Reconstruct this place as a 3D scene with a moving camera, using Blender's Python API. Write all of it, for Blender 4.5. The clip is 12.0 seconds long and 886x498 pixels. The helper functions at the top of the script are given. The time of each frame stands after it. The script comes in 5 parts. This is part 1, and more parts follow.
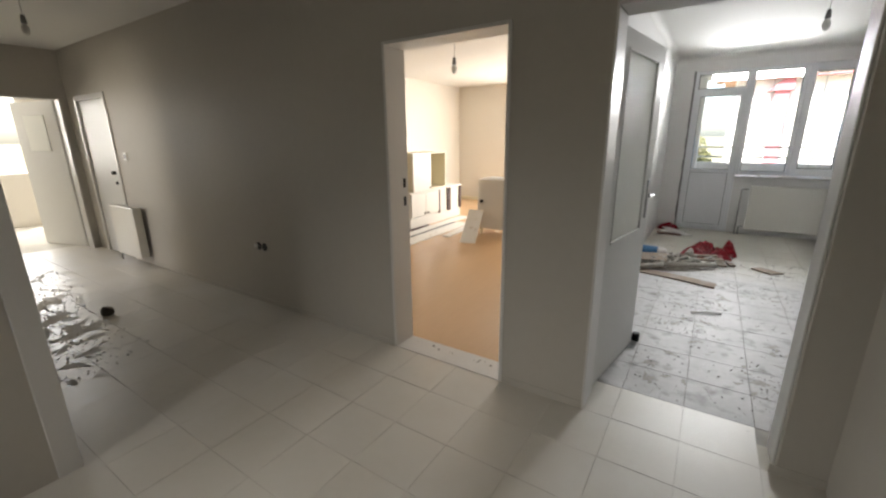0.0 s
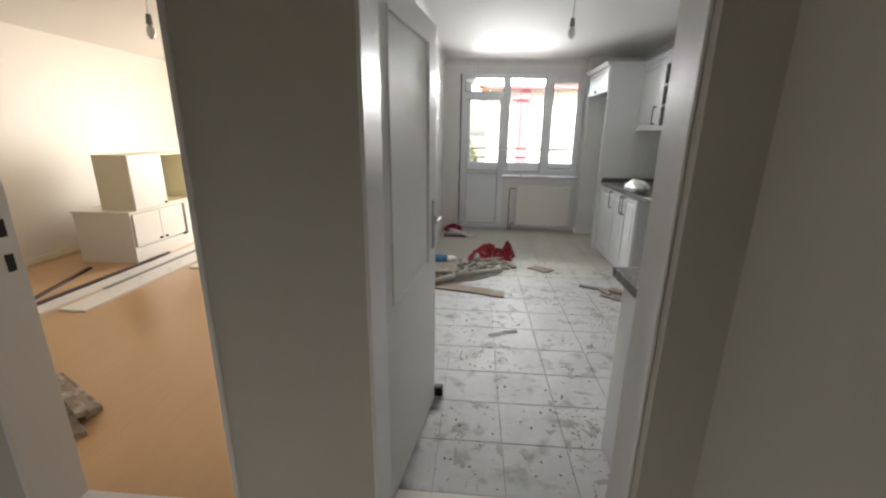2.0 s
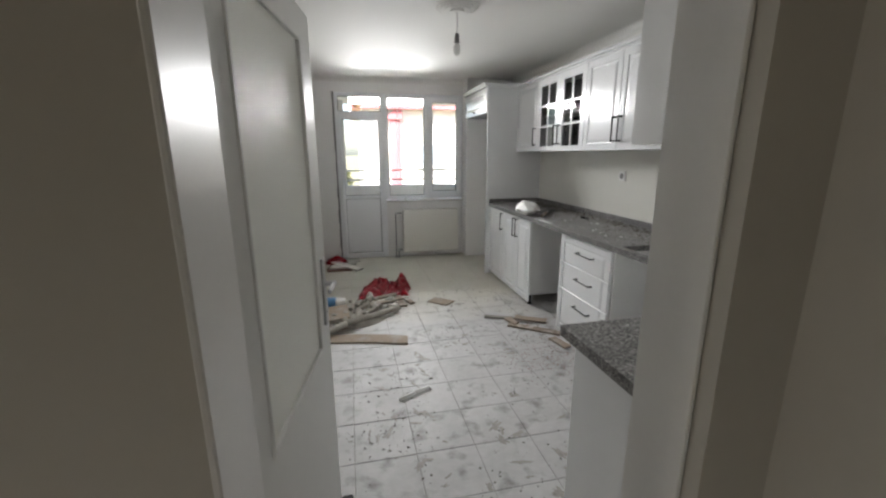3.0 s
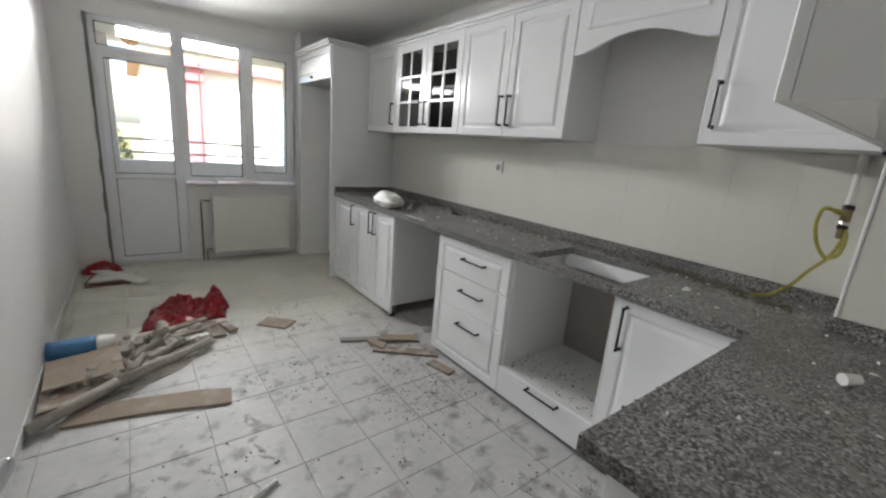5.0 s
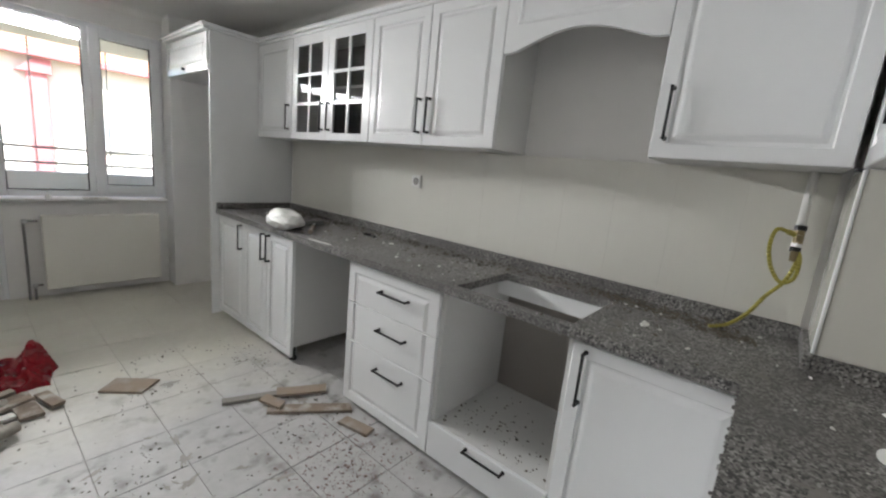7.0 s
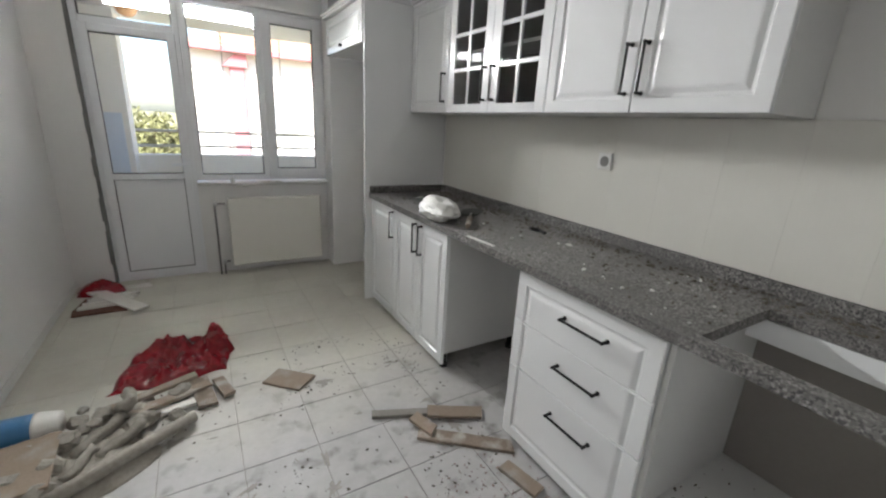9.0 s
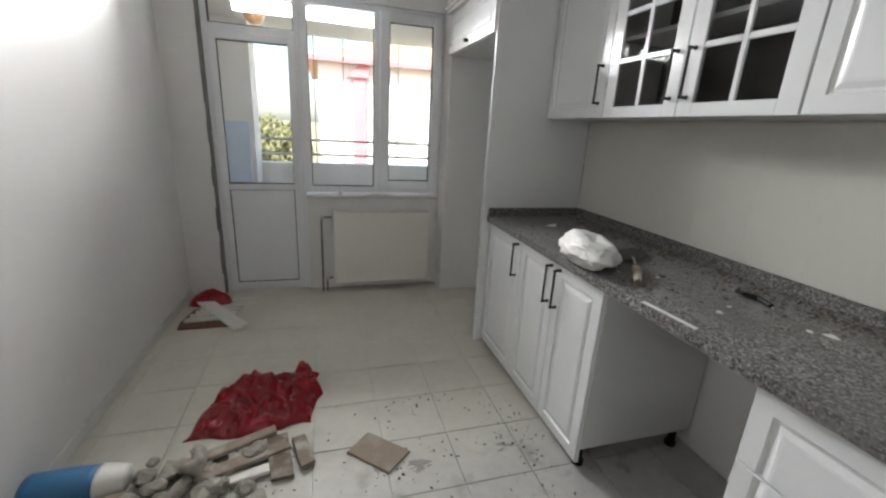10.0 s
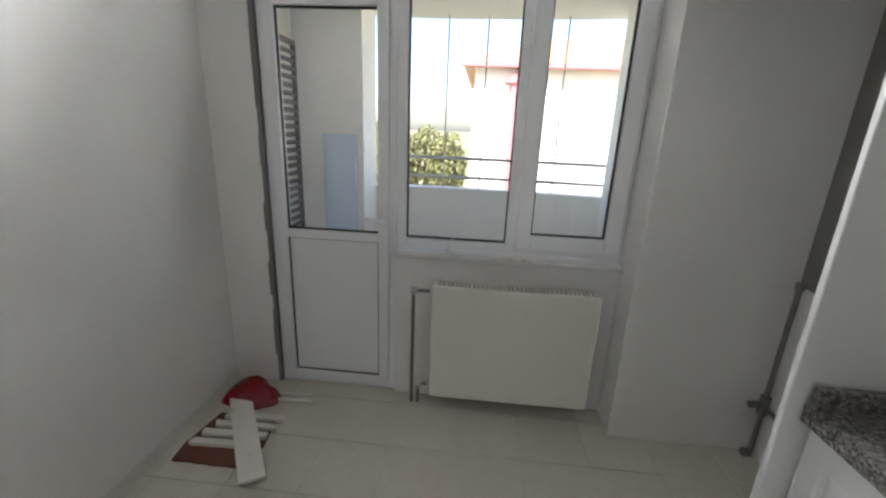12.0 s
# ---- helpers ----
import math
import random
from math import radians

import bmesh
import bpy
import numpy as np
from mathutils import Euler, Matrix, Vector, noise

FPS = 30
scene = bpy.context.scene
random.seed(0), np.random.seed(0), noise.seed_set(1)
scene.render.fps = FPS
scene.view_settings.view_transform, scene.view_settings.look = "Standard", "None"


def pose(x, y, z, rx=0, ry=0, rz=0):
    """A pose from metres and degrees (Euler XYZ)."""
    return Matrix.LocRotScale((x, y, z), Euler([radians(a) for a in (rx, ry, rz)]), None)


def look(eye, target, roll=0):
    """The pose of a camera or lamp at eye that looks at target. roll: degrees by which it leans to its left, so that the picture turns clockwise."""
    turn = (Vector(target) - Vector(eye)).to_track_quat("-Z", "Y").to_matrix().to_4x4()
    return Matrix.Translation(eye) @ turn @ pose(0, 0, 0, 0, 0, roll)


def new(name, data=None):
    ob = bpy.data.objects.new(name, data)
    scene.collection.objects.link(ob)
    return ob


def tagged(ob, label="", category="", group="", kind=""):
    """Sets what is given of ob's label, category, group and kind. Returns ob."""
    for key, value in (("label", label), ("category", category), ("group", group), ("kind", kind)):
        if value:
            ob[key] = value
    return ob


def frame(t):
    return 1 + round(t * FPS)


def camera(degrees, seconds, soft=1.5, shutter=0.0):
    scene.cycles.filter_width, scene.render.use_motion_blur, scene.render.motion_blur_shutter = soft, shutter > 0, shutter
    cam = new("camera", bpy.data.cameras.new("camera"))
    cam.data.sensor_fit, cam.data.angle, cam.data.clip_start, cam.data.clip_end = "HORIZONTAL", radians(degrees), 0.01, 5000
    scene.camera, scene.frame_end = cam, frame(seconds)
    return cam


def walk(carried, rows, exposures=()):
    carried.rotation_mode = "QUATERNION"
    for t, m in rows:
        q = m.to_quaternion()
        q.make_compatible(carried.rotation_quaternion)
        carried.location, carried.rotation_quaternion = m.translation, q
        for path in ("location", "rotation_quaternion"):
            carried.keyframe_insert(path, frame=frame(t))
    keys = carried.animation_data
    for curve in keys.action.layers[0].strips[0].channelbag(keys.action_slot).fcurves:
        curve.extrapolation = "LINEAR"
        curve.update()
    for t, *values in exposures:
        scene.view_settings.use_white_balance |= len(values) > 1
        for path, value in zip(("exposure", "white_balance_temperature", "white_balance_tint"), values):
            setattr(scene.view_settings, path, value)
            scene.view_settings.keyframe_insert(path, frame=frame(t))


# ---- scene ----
cam = camera(95.0, 12.0, soft=2.3)
PATH = [
    (0, (0.21, 0.191, 1.414), (-0.846, 1.805, 0.886), -0.6),
    (0.5, (0.108, 0.381, 1.425), (-0.757, 2.092, 0.858), -0.5),
    (1, (0.066, 0.585, 1.424), (-0.625, 2.36, 0.815), -0.9),
    (1.5, (0.099, 0.878, 1.433), (-0.432, 2.681, 0.75), -1.2),
    (2, (0.089, 1.12, 1.447), (-0.061, 3.039, 0.904), 0.7),
    (2.5, (0.012, 1.384, 1.474), (0.193, 3.317, 0.996), 1.5),
    (2.7, (-0.007, 1.485, 1.498), (0.286, 3.409, 1.036), 0.6),
    (4.3, (0.047, 2.319, 1.429), (0.919, 4.052, 0.944), 3.4),
    (4.5, (0.046, 2.398, 1.425), (1.013, 4.079, 0.936), 4.0),
    (5, (0.055, 2.504, 1.411), (1.248, 4.035, 0.929), 4.8),
    (5.5, (0.082, 2.546, 1.4), (1.409, 3.978, 0.967), 5.2),
    (6, (0.151, 2.619, 1.409), (1.561, 3.986, 1.031), 5.5),
    (6.5, (0.242, 2.704, 1.399), (1.722, 3.998, 1.036), 5.7),
    (6.7, (0.275, 2.761, 1.393), (1.793, 4.011, 1.03), 5.6),
    (8.3, (0.452, 3.21, 1.431), (1.729, 4.644, 0.869), 3.3),
    (8.5, (0.48, 3.238, 1.432), (1.664, 4.744, 0.857), 3.1),
    (9, (0.532, 3.397, 1.426), (1.526, 5.033, 0.848), 3.2),
    (9.5, (0.563, 3.705, 1.438), (1.331, 5.464, 0.875), 3.4),
    (10, (0.654, 4.018, 1.426), (1.203, 5.854, 0.854), 3.1),
    (10.5, (0.788, 4.354, 1.471), (1.113, 6.233, 0.867), 2.1),
    (11, (0.833, 4.731, 1.43), (1.041, 6.631, 0.841), 2.8),
    (11.5, (0.882, 5.148, 1.412), (0.874, 7.064, 0.839), 2.3),
    (12, (0.92, 5.574, 1.444), (0.755, 7.486, 0.881), 2.4),
]
EXPOSURES = [(0, 2.25), (1.5, 2.15), (2.0, 2.2), (2.5, 2.1), (2.7, 2.1), (4.5, 2.15), (5.5, 2.1), (6.5, 2.12), (8.5, 2.2), (9.5, 2.05), (10.5, 1.98), (11, 2.1), (11.5, 2.1), (12, 2.02)]
walk(cam, [(t, look(eye, target, roll)) for t, eye, target, roll in PATH], EXPOSURES)

# ---- world and sun ----
SUN_ELEV, SUN_AZ = 48.0, 205.0
world = bpy.data.worlds.new("sky")
scene.world = world
world.use_nodes = True
wn = world.node_tree
sky = wn.nodes.new("ShaderNodeTexSky")
sky.sky_type = "NISHITA"
sky.sun_disc = False
sky.sun_elevation, sky.sun_rotation = radians(SUN_ELEV), radians(SUN_AZ)
sky.dust_density = 2.0
wn.nodes["Background"].inputs["Strength"].default_value = 0.12
wn.links.new(sky.outputs["Color"], wn.nodes["Background"].inputs["Color"])
sun = new("sun", bpy.data.lights.new("sun", "SUN"))
sun.data.energy, sun.data.angle, sun.data.color = 4.0, radians(0.5), (1.0, 0.95, 0.87)
az, el = radians(SUN_AZ), radians(SUN_ELEV)
sun_dir = Vector((math.sin(az) * math.cos(el), math.cos(az) * math.cos(el), math.sin(el)))
sun.matrix_world = look(sun_dir * 30, (0, 0, 0))



def window_light(name, at, target, w, h, watts, colour, spread=180):
    """Stands in for the sky's light in a window opening."""
    d = bpy.data.lights.new(name, "AREA")
    d.shape, d.size, d.size_y, d.energy, d.color = "RECTANGLE", w, h, watts, colour
    d.spread = radians(spread)
    ob = new(name, d)
    ob.matrix_world = look(at, target)
    return ob


window_light("kitchen_window_light", (0.62, 7.665, 2.208), (0.85, 2.4, 1.1), 1.15, 0.08, 11.0, (0.985, 0.985, 0.99), 84)
window_light("living_window_light", (-2.0, 8.55, 1.35), (-2.4, 4.0, 0.9), 2.1, 1.8, 36.0, (1.0, 0.95, 0.88))
window_light("far_room_light", (-9.55, 1.6, 1.55), (-7.0, 1.6, 1.2), 1.3, 1.2, 20.0, (1.0, 0.95, 0.89))
# added lamp in an unseen opening, aimed to brighten the hall floor
window_light("entry_fill_light", (-1.2, -2.18, 1.85), (-0.9, 0.5, 0.0), 0.4, 0.5, 1.0, (1.0, 0.95, 0.88), 60)
window_light("side_room_light", (-5.2, -2.15, 1.5), (-5.0, 1.5, 1.1), 1.1, 1.2, 6.0, (1.0, 0.88, 0.75), 150)

# ---- materials ----
def mat(name, col, col2=None, rough=0.5, metal=0.0, scale=3.0, fine=60.0, amount=0.5, bump=0.05, bump_scale=120.0,
        stretch=(1, 1, 1), vary=0.0, spots=None, spot_scale=9.0, spot_cut=(0.62, 0.7), coat=0.0, spec=0.5, rough_var=0.12, pale_zone=None):
    """Two scales of noise between two colours, fine relief, optional dirt spots and change from piece to piece."""
    m = bpy.data.materials.new(name)
    m.use_nodes = True
    n, l = m.node_tree.nodes, m.node_tree.links
    b = n["Principled BSDF"]
    b.inputs["Roughness"].default_value = rough
    b.inputs["Metallic"].default_value = metal
    b.inputs["Coat Weight"].default_value = coat
    b.inputs["Specular IOR Level"].default_value = spec
    geo = n.new("ShaderNodeNewGeometry")
    mp = n.new("ShaderNodeMapping")
    mp.inputs["Scale"].default_value = stretch
    l.new(geo.outputs["Position"], mp.inputs["Vector"])

    def noi(s, detail=4.0):
        t = n.new("ShaderNodeTexNoise")
        t.inputs["Scale"].default_value = s
        t.inputs["Detail"].default_value = detail
        l.new(mp.outputs["Vector"], t.inputs["Vector"])
        return t.outputs["Fac"]

    def maths(op, a, bb, c=None):
        t = n.new("ShaderNodeMath")
        t.operation = op
        for i, v in enumerate((a, bb, c)):
            if v is None:
                continue
            if isinstance(v, (int, float)):
                t.inputs[i].default_value = v
            else:
                l.new(v, t.inputs[i])
        return t.outputs[0]

    def mix(f, a, bb):
        t = n.new("ShaderNodeMix")
        t.data_type = "RGBA"
        for i, v in ((0, f), (6, a), (7, bb)):
            if isinstance(v, tuple):
                t.inputs[i].default_value = (*v, 1)
            elif isinstance(v, (int, float)):
                t.inputs[i].default_value = v
            else:
                l.new(v, t.inputs[i])
        return t.outputs[2]

    def ramp(v, lo, hi):
        t = n.new("ShaderNodeMapRange")
        t.inputs[1].default_value, t.inputs[2].default_value = lo, hi
        l.new(v, t.inputs[0])
        return t.outputs[0]

    if col2 is None:
        col2 = tuple(c * 0.82 for c in col)
    big = noi(scale)
    small = noi(fine, 3.0)
    f = maths("MULTIPLY_ADD", small, 0.45, maths("MULTIPLY", big, 0.55))
    f = ramp(f, 0.5 - 0.22 / max(amount, 0.05), 0.5 + 0.22 / max(amount, 0.05))
    c = mix(f, col, col2)
    if vary:
        info = n.new("ShaderNodeObjectInfo")
        hsv = n.new("ShaderNodeHueSaturation")
        l.new(maths("MULTIPLY_ADD", info.outputs["Random"], 2 * vary, 1 - vary), hsv.inputs["Value"])
        l.new(c, hsv.inputs["Color"])
        c = hsv.outputs["Color"]
    if spots:
        s = ramp(noi(spot_scale, 6.0), *spot_cut)
        c = mix(maths("MULTIPLY", s, maths("MULTIPLY_ADD", small, 0.8, 0.4)), c, spots)
    if pale_zone:
        # dust thins out along y with an uneven edge; its grey also holds down light at low y
        first, last, pale, pale2 = pale_zone
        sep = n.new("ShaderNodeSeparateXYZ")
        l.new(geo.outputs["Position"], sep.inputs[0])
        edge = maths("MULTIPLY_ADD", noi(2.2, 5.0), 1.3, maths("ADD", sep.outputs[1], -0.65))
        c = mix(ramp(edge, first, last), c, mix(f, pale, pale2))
    l.new(c, b.inputs["Base Color"])
    l.new(maths("MULTIPLY_ADD", big, rough_var, rough - rough_var / 2), b.inputs["Roughness"])
    if bump:
        bp = n.new("ShaderNodeBump")
        bp.inputs["Strength"].default_value = bump
        bp.inputs["Distance"].default_value = 0.004
        l.new(noi(bump_scale, 3.0), bp.inputs["Height"])
        l.new(bp.outputs["Normal"], b.inputs["Normal"])
    return m


def glass_mat(name, tint=(1, 1, 1), rough=0.0):
    m = bpy.data.materials.new(name)
    m.use_nodes = True
    b = m.node_tree.nodes["Principled BSDF"]
    b.inputs["Base Color"].default_value = (*tint, 1)
    b.inputs["Transmission Weight"].default_value = 1.0
    b.inputs["Roughness"].default_value = rough
    b.inputs["IOR"].default_value = 1.45
    return m


M_WALL = mat("wall_paint_cream", (0.74, 0.70, 0.63), (0.68, 0.64, 0.57), rough=0.42, scale=1.2, fine=25, bump=0.12, bump_scale=35)
# cream paint with the hall's dimness put into the base colour
M_HALL_DIM = mat("wall_paint_hall_dim", (0.53, 0.505, 0.455), (0.47, 0.445, 0.40), rough=0.6, scale=1.0, fine=20, bump=0.12, bump_scale=30)
M_KWALL = mat("wall_paint_kitchen", (0.81, 0.80, 0.785), (0.76, 0.75, 0.735), rough=0.42, scale=1.0, fine=20, bump=0.08, bump_scale=30)
M_CEIL = mat("ceiling_paint", (0.78, 0.77, 0.74), (0.72, 0.71, 0.68), rough=0.8, scale=1.0, bump=0.08, bump_scale=50)
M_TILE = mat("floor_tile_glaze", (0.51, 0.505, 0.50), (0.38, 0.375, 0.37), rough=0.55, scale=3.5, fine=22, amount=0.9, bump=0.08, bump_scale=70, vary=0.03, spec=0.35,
             spots=(0.18, 0.168, 0.152), spot_scale=7.5, spot_cut=(0.55, 0.7), rough_var=0.3, pale_zone=(4.95, 5.85, (0.62, 0.6, 0.53), (0.535, 0.515, 0.45)))
M_GROUT_PALE = mat("pale_grout", (0.62, 0.595, 0.53), (0.50, 0.475, 0.41), rough=0.9, scale=2.0, fine=14, amount=0.8, bump=0.3)
M_DUST = mat("plaster_dust", (0.74, 0.72, 0.68), (0.63, 0.61, 0.57), rough=0.95, scale=9, fine=80, bump=0.4, bump_scale=150)
M_TILE_HALL = mat("floor_tile_hall", (0.68, 0.65, 0.59), (0.60, 0.57, 0.51), rough=0.4, scale=1.1, fine=24, bump=0.05, bump_scale=90, vary=0.02,
                  spots=(0.71, 0.69, 0.65), spot_scale=2.2, spot_cut=(0.45, 0.8), rough_var=0.3)
M_GROUT = mat("grout", (0.52, 0.50, 0.46), (0.25, 0.235, 0.21), rough=0.9, scale=0.9, fine=14, amount=0.8, bump=0.3)
M_WOOD_FLOOR = mat("laminate_floor", (0.56, 0.36, 0.19), (0.46, 0.28, 0.14), rough=0.3, scale=2.5, fine=40, stretch=(1, 0.12, 1), bump=0.03, vary=0.07)
M_CAB = mat("cabinet_lacquer", (0.80, 0.81, 0.82), (0.77, 0.78, 0.79), rough=0.18, scale=2, fine=20, bump=0.01, coat=0.3, rough_var=0.08)
M_CAB_IN = mat("cabinet_board", (0.66, 0.66, 0.65), (0.6, 0.6, 0.59), rough=0.5, scale=3, bump=0.03)
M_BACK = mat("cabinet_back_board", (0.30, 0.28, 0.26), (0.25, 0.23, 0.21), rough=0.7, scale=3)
M_BLACK = mat("black_metal", (0.015, 0.015, 0.016), rough=0.35, metal=0.6, bump=0.0)
M_PVC = mat("white_pvc", (0.82, 0.83, 0.85), (0.79, 0.80, 0.82), rough=0.3, scale=3, bump=0.01)
M_GASKET = mat("gasket_rubber", (0.02, 0.02, 0.022), rough=0.7, bump=0)
M_RAD = mat("radiator_enamel", (0.78, 0.76, 0.70), (0.74, 0.72, 0.66), rough=0.3, scale=3, bump=0.01)
M_STEEL = mat("steel", (0.55, 0.55, 0.56), rough=0.3, metal=0.9, bump=0.02)
M_PIPE = mat("grey_pipe", (0.22, 0.215, 0.21), (0.13, 0.125, 0.12), rough=0.5, bump=0.05)
M_MARBLE = mat("white_marble", (0.72, 0.71, 0.69), (0.6, 0.59, 0.58), rough=0.3, scale=4, amount=0.8)
M_DOOR = mat("door_lacquer", (0.76, 0.76, 0.74), (0.72, 0.72, 0.70), rough=0.42, scale=1.5, fine=15, bump=0.03)
M_FRAME = mat("door_frame_paint", (0.72, 0.71, 0.69), (0.66, 0.65, 0.63), rough=0.35, scale=3, bump=0.05)
M_FROST = mat("frosted_glass", (0.96, 0.97, 0.92), (0.93, 0.94, 0.89), rough=0.45, scale=2, fine=90, bump=0.15, bump_scale=180)
M_FROST.node_tree.nodes["Principled BSDF"].inputs["Transmission Weight"].default_value = 0.15
M_GLASS = glass_mat("clear_glass")
M_SMOKE = glass_mat("cabinet_glass", (0.75, 0.75, 0.75))
M_SMOKE.node_tree.nodes["Principled BSDF"].inputs["IOR"].default_value = 1.2
M_INSIDE_SHADE = mat("cabinet_inside_shade", (0.05, 0.045, 0.045), (0.035, 0.03, 0.03), rough=0.6)
M_RED = mat("red_plastic", (0.36, 0.006, 0.016), (0.11, 0.002, 0.007), rough=0.27, scale=9, fine=50, amount=0.9, bump=0.5, bump_scale=55)
M_BAG = mat("white_plastic_bag", (0.78, 0.78, 0.76), (0.7, 0.7, 0.68), rough=0.4, bump=0.2, bump_scale=60)
M_PLANK = mat("raw_plank", (0.33, 0.265, 0.21), (0.2, 0.155, 0.12), rough=0.85, scale=9, fine=90, amount=0.9, bump=0.5, bump_scale=90, vary=0.16, spots=(0.52, 0.49, 0.44), spot_scale=11, spot_cut=(0.5, 0.68))
M_BOARD = mat("white_board", (0.78, 0.76, 0.72), (0.68, 0.66, 0.62), rough=0.5, scale=5, bump=0.08, vary=0.06, spots=(0.5, 0.44, 0.36), spot_scale=10)
M_CARD = mat("cardboard", (0.31, 0.245, 0.19), (0.23, 0.18, 0.135), rough=0.85, scale=8, fine=70, amount=0.8, bump=0.3, bump_scale=90, vary=0.1, spots=(0.40, 0.375, 0.335), spot_scale=8, spot_cut=(0.5, 0.72))
M_BLUE = mat("blue_plastic", (0.05, 0.2, 0.4), (0.04, 0.15, 0.32), rough=0.35, scale=8, bump=0.15)
M_RUBBLE = mat("plaster_rubble", (0.42, 0.395, 0.35), (0.26, 0.24, 0.205), rough=0.95, scale=18, amount=0.9, bump=0.8, bump_scale=80, vary=0.2)
M_DIRT = mat("dark_dirt", (0.17, 0.15, 0.12), (0.09, 0.08, 0.065), rough=0.95, scale=20, bump=0.4)
M_BRICKDUST = mat("brick_crumbs", (0.36, 0.25, 0.22), (0.24, 0.15, 0.13), rough=0.95, scale=15, bump=0.4)
M_CEMENT = mat("raw_cement", (0.26, 0.255, 0.24), (0.17, 0.165, 0.15), rough=0.9, scale=4, bump=0.4)
M_BEIGE = mat("beige_board", (0.74, 0.69, 0.53), (0.69, 0.64, 0.48), rough=0.45, scale=2, bump=0.02)
M_CREAM = mat("cream_cabinet", (0.76, 0.74, 0.69), (0.72, 0.70, 0.65), rough=0.4, scale=2, bump=0.02)
M_DKWOOD = mat("dark_edge_strip", (0.06, 0.03, 0.03), (0.04, 0.02, 0.02), rough=0.5, scale=6)
M_HOSE = mat("yellow_hose", (0.40, 0.35, 0.06), (0.27, 0.24, 0.05), rough=0.4, scale=10, bump=0.05)
M_BRASS = mat("brass", (0.24, 0.19, 0.11), rough=0.35, metal=0.9, bump=0.02)
M_STUCCO = mat("white_stucco", (0.85, 0.84, 0.81), (0.80, 0.79, 0.76), rough=0.9, scale=1.5, bump=0.2, bump_scale=30)
# red and roof colours are paled to carry the outdoor haze and glare
M_BRED = mat("hazed_red_facade", (0.52, 0.19, 0.21), (0.47, 0.17, 0.19), rough=0.8, scale=1)
M_ROOF = mat("hazed_roof_tile", (0.58, 0.35, 0.24), (0.5, 0.29, 0.19), rough=0.85, scale=2, bump=0.3, bump_scale=10)
M_LEAF = mat("leaves", (0.19, 0.195, 0.09), (0.13, 0.14, 0.06), rough=0.7, scale=4)
M_BARK = mat("bark", (0.16, 0.12, 0.08), rough=0.9, scale=10, bump=0.5, bump_scale=30)
M_GROUND = mat("dry_ground", (0.30, 0.27, 0.18), (0.2, 0.2, 0.1), rough=0.95, scale=0.3, fine=4, bump=0.3)
M_RAIL = mat("rail_metal", (0.55, 0.55, 0.55), rough=0.4, metal=0.0, bump=0)
M_WINDARK = mat("far_window_glass", (0.12, 0.16, 0.2), rough=0.1, bump=0)
M_BULB = mat("bulb_glass", (0.75, 0.75, 0.72), rough=0.15, bump=0)
M_WSOCK = mat("socket_plastic", (0.75, 0.75, 0.73), rough=0.3, bump=0)


def granite():
    m = bpy.data.materials.new("speckled_granite")
    m.use_nodes = True
    n, l = m.node_tree.nodes, m.node_tree.links
    b = n["Principled BSDF"]
    geo = n.new("ShaderNodeNewGeometry")
    v = n.new("ShaderNodeTexVoronoi")
    v.inputs["Scale"].default_value = 165
    l.new(geo.outputs["Position"], v.inputs["Vector"])
    r = n.new("ShaderNodeValToRGB")
    r.color_ramp.interpolation = "CONSTANT"
    e = r.color_ramp.elements
    e[0].position, e[0].color = 0.0, (0.018, 0.018, 0.02, 1)
    e[1].position, e[1].color = 0.27, (0.14, 0.135, 0.13, 1)
    for p, c in ((0.52, 0.25), (0.84, 0.44)):
        k = e.new(p)
        k.color = (c, c * 0.97, c * 0.94, 1)
    sep = n.new("ShaderNodeSeparateColor")
    l.new(v.outputs["Color"], sep.inputs[0])
    l.new(sep.outputs[0], r.inputs[0])
    t = n.new("ShaderNodeTexNoise")
    t.inputs["Scale"].default_value = 2.8
    t.inputs["Detail"].default_value = 6
    l.new(geo.outputs["Position"], t.inputs["Vector"])
    mr = n.new("ShaderNodeMapRange")
    mr.inputs[1].default_value, mr.inputs[2].default_value = 0.35, 0.7
    mr.inputs[3].default_value, mr.inputs[4].default_value = 0.1, 0.85
    l.new(t.outputs["Fac"], mr.inputs[0])
    mx = n.new("ShaderNodeMix")
    mx.data_type = "RGBA"
    l.new(mr.outputs[0], mx.inputs[0])
    l.new(r.outputs[0], mx.inputs[6])
    mx.inputs[7].default_value = (0.125, 0.12, 0.117, 1)
    l.new(mx.outputs[2], b.inputs["Base Color"])
    rr = n.new("ShaderNodeMapRange")
    rr.inputs[3].default_value, rr.inputs[4].default_value = 0.32, 0.6
    l.new(t.outputs["Fac"], rr.inputs[0])
    l.new(rr.outputs[0], b.inputs["Roughness"])
    return m


M_GRANITE = granite()

# ---- building helpers ----
ORIGIN = {}


def thing(name, at, label, category, group="", kind=""):
    ob = new(name)
    ob.empty_display_size = 0.1
    ob.location = at
    ORIGIN[ob.name] = Vector(at)
    return tagged(ob, label, category, group, kind)


def part(name, bm, material, parent=None, label="", smooth=False):
    """Links a bmesh, given in the world's coordinates, as one mesh object under its thing."""
    o = ORIGIN.get(parent.name, Vector()) if parent else Vector()
    if o.length:
        bmesh.ops.translate(bm, verts=bm.verts, vec=-o)
    me = bpy.data.meshes.new(name)
    bm.to_mesh(me)
    bm.free()
    if smooth:
        for p in me.polygons:
            p.use_smooth = True
    me.materials.append(material)
    ob = new(name, me)
    if parent:
        ob.parent = parent
        ORIGIN[ob.name] = o
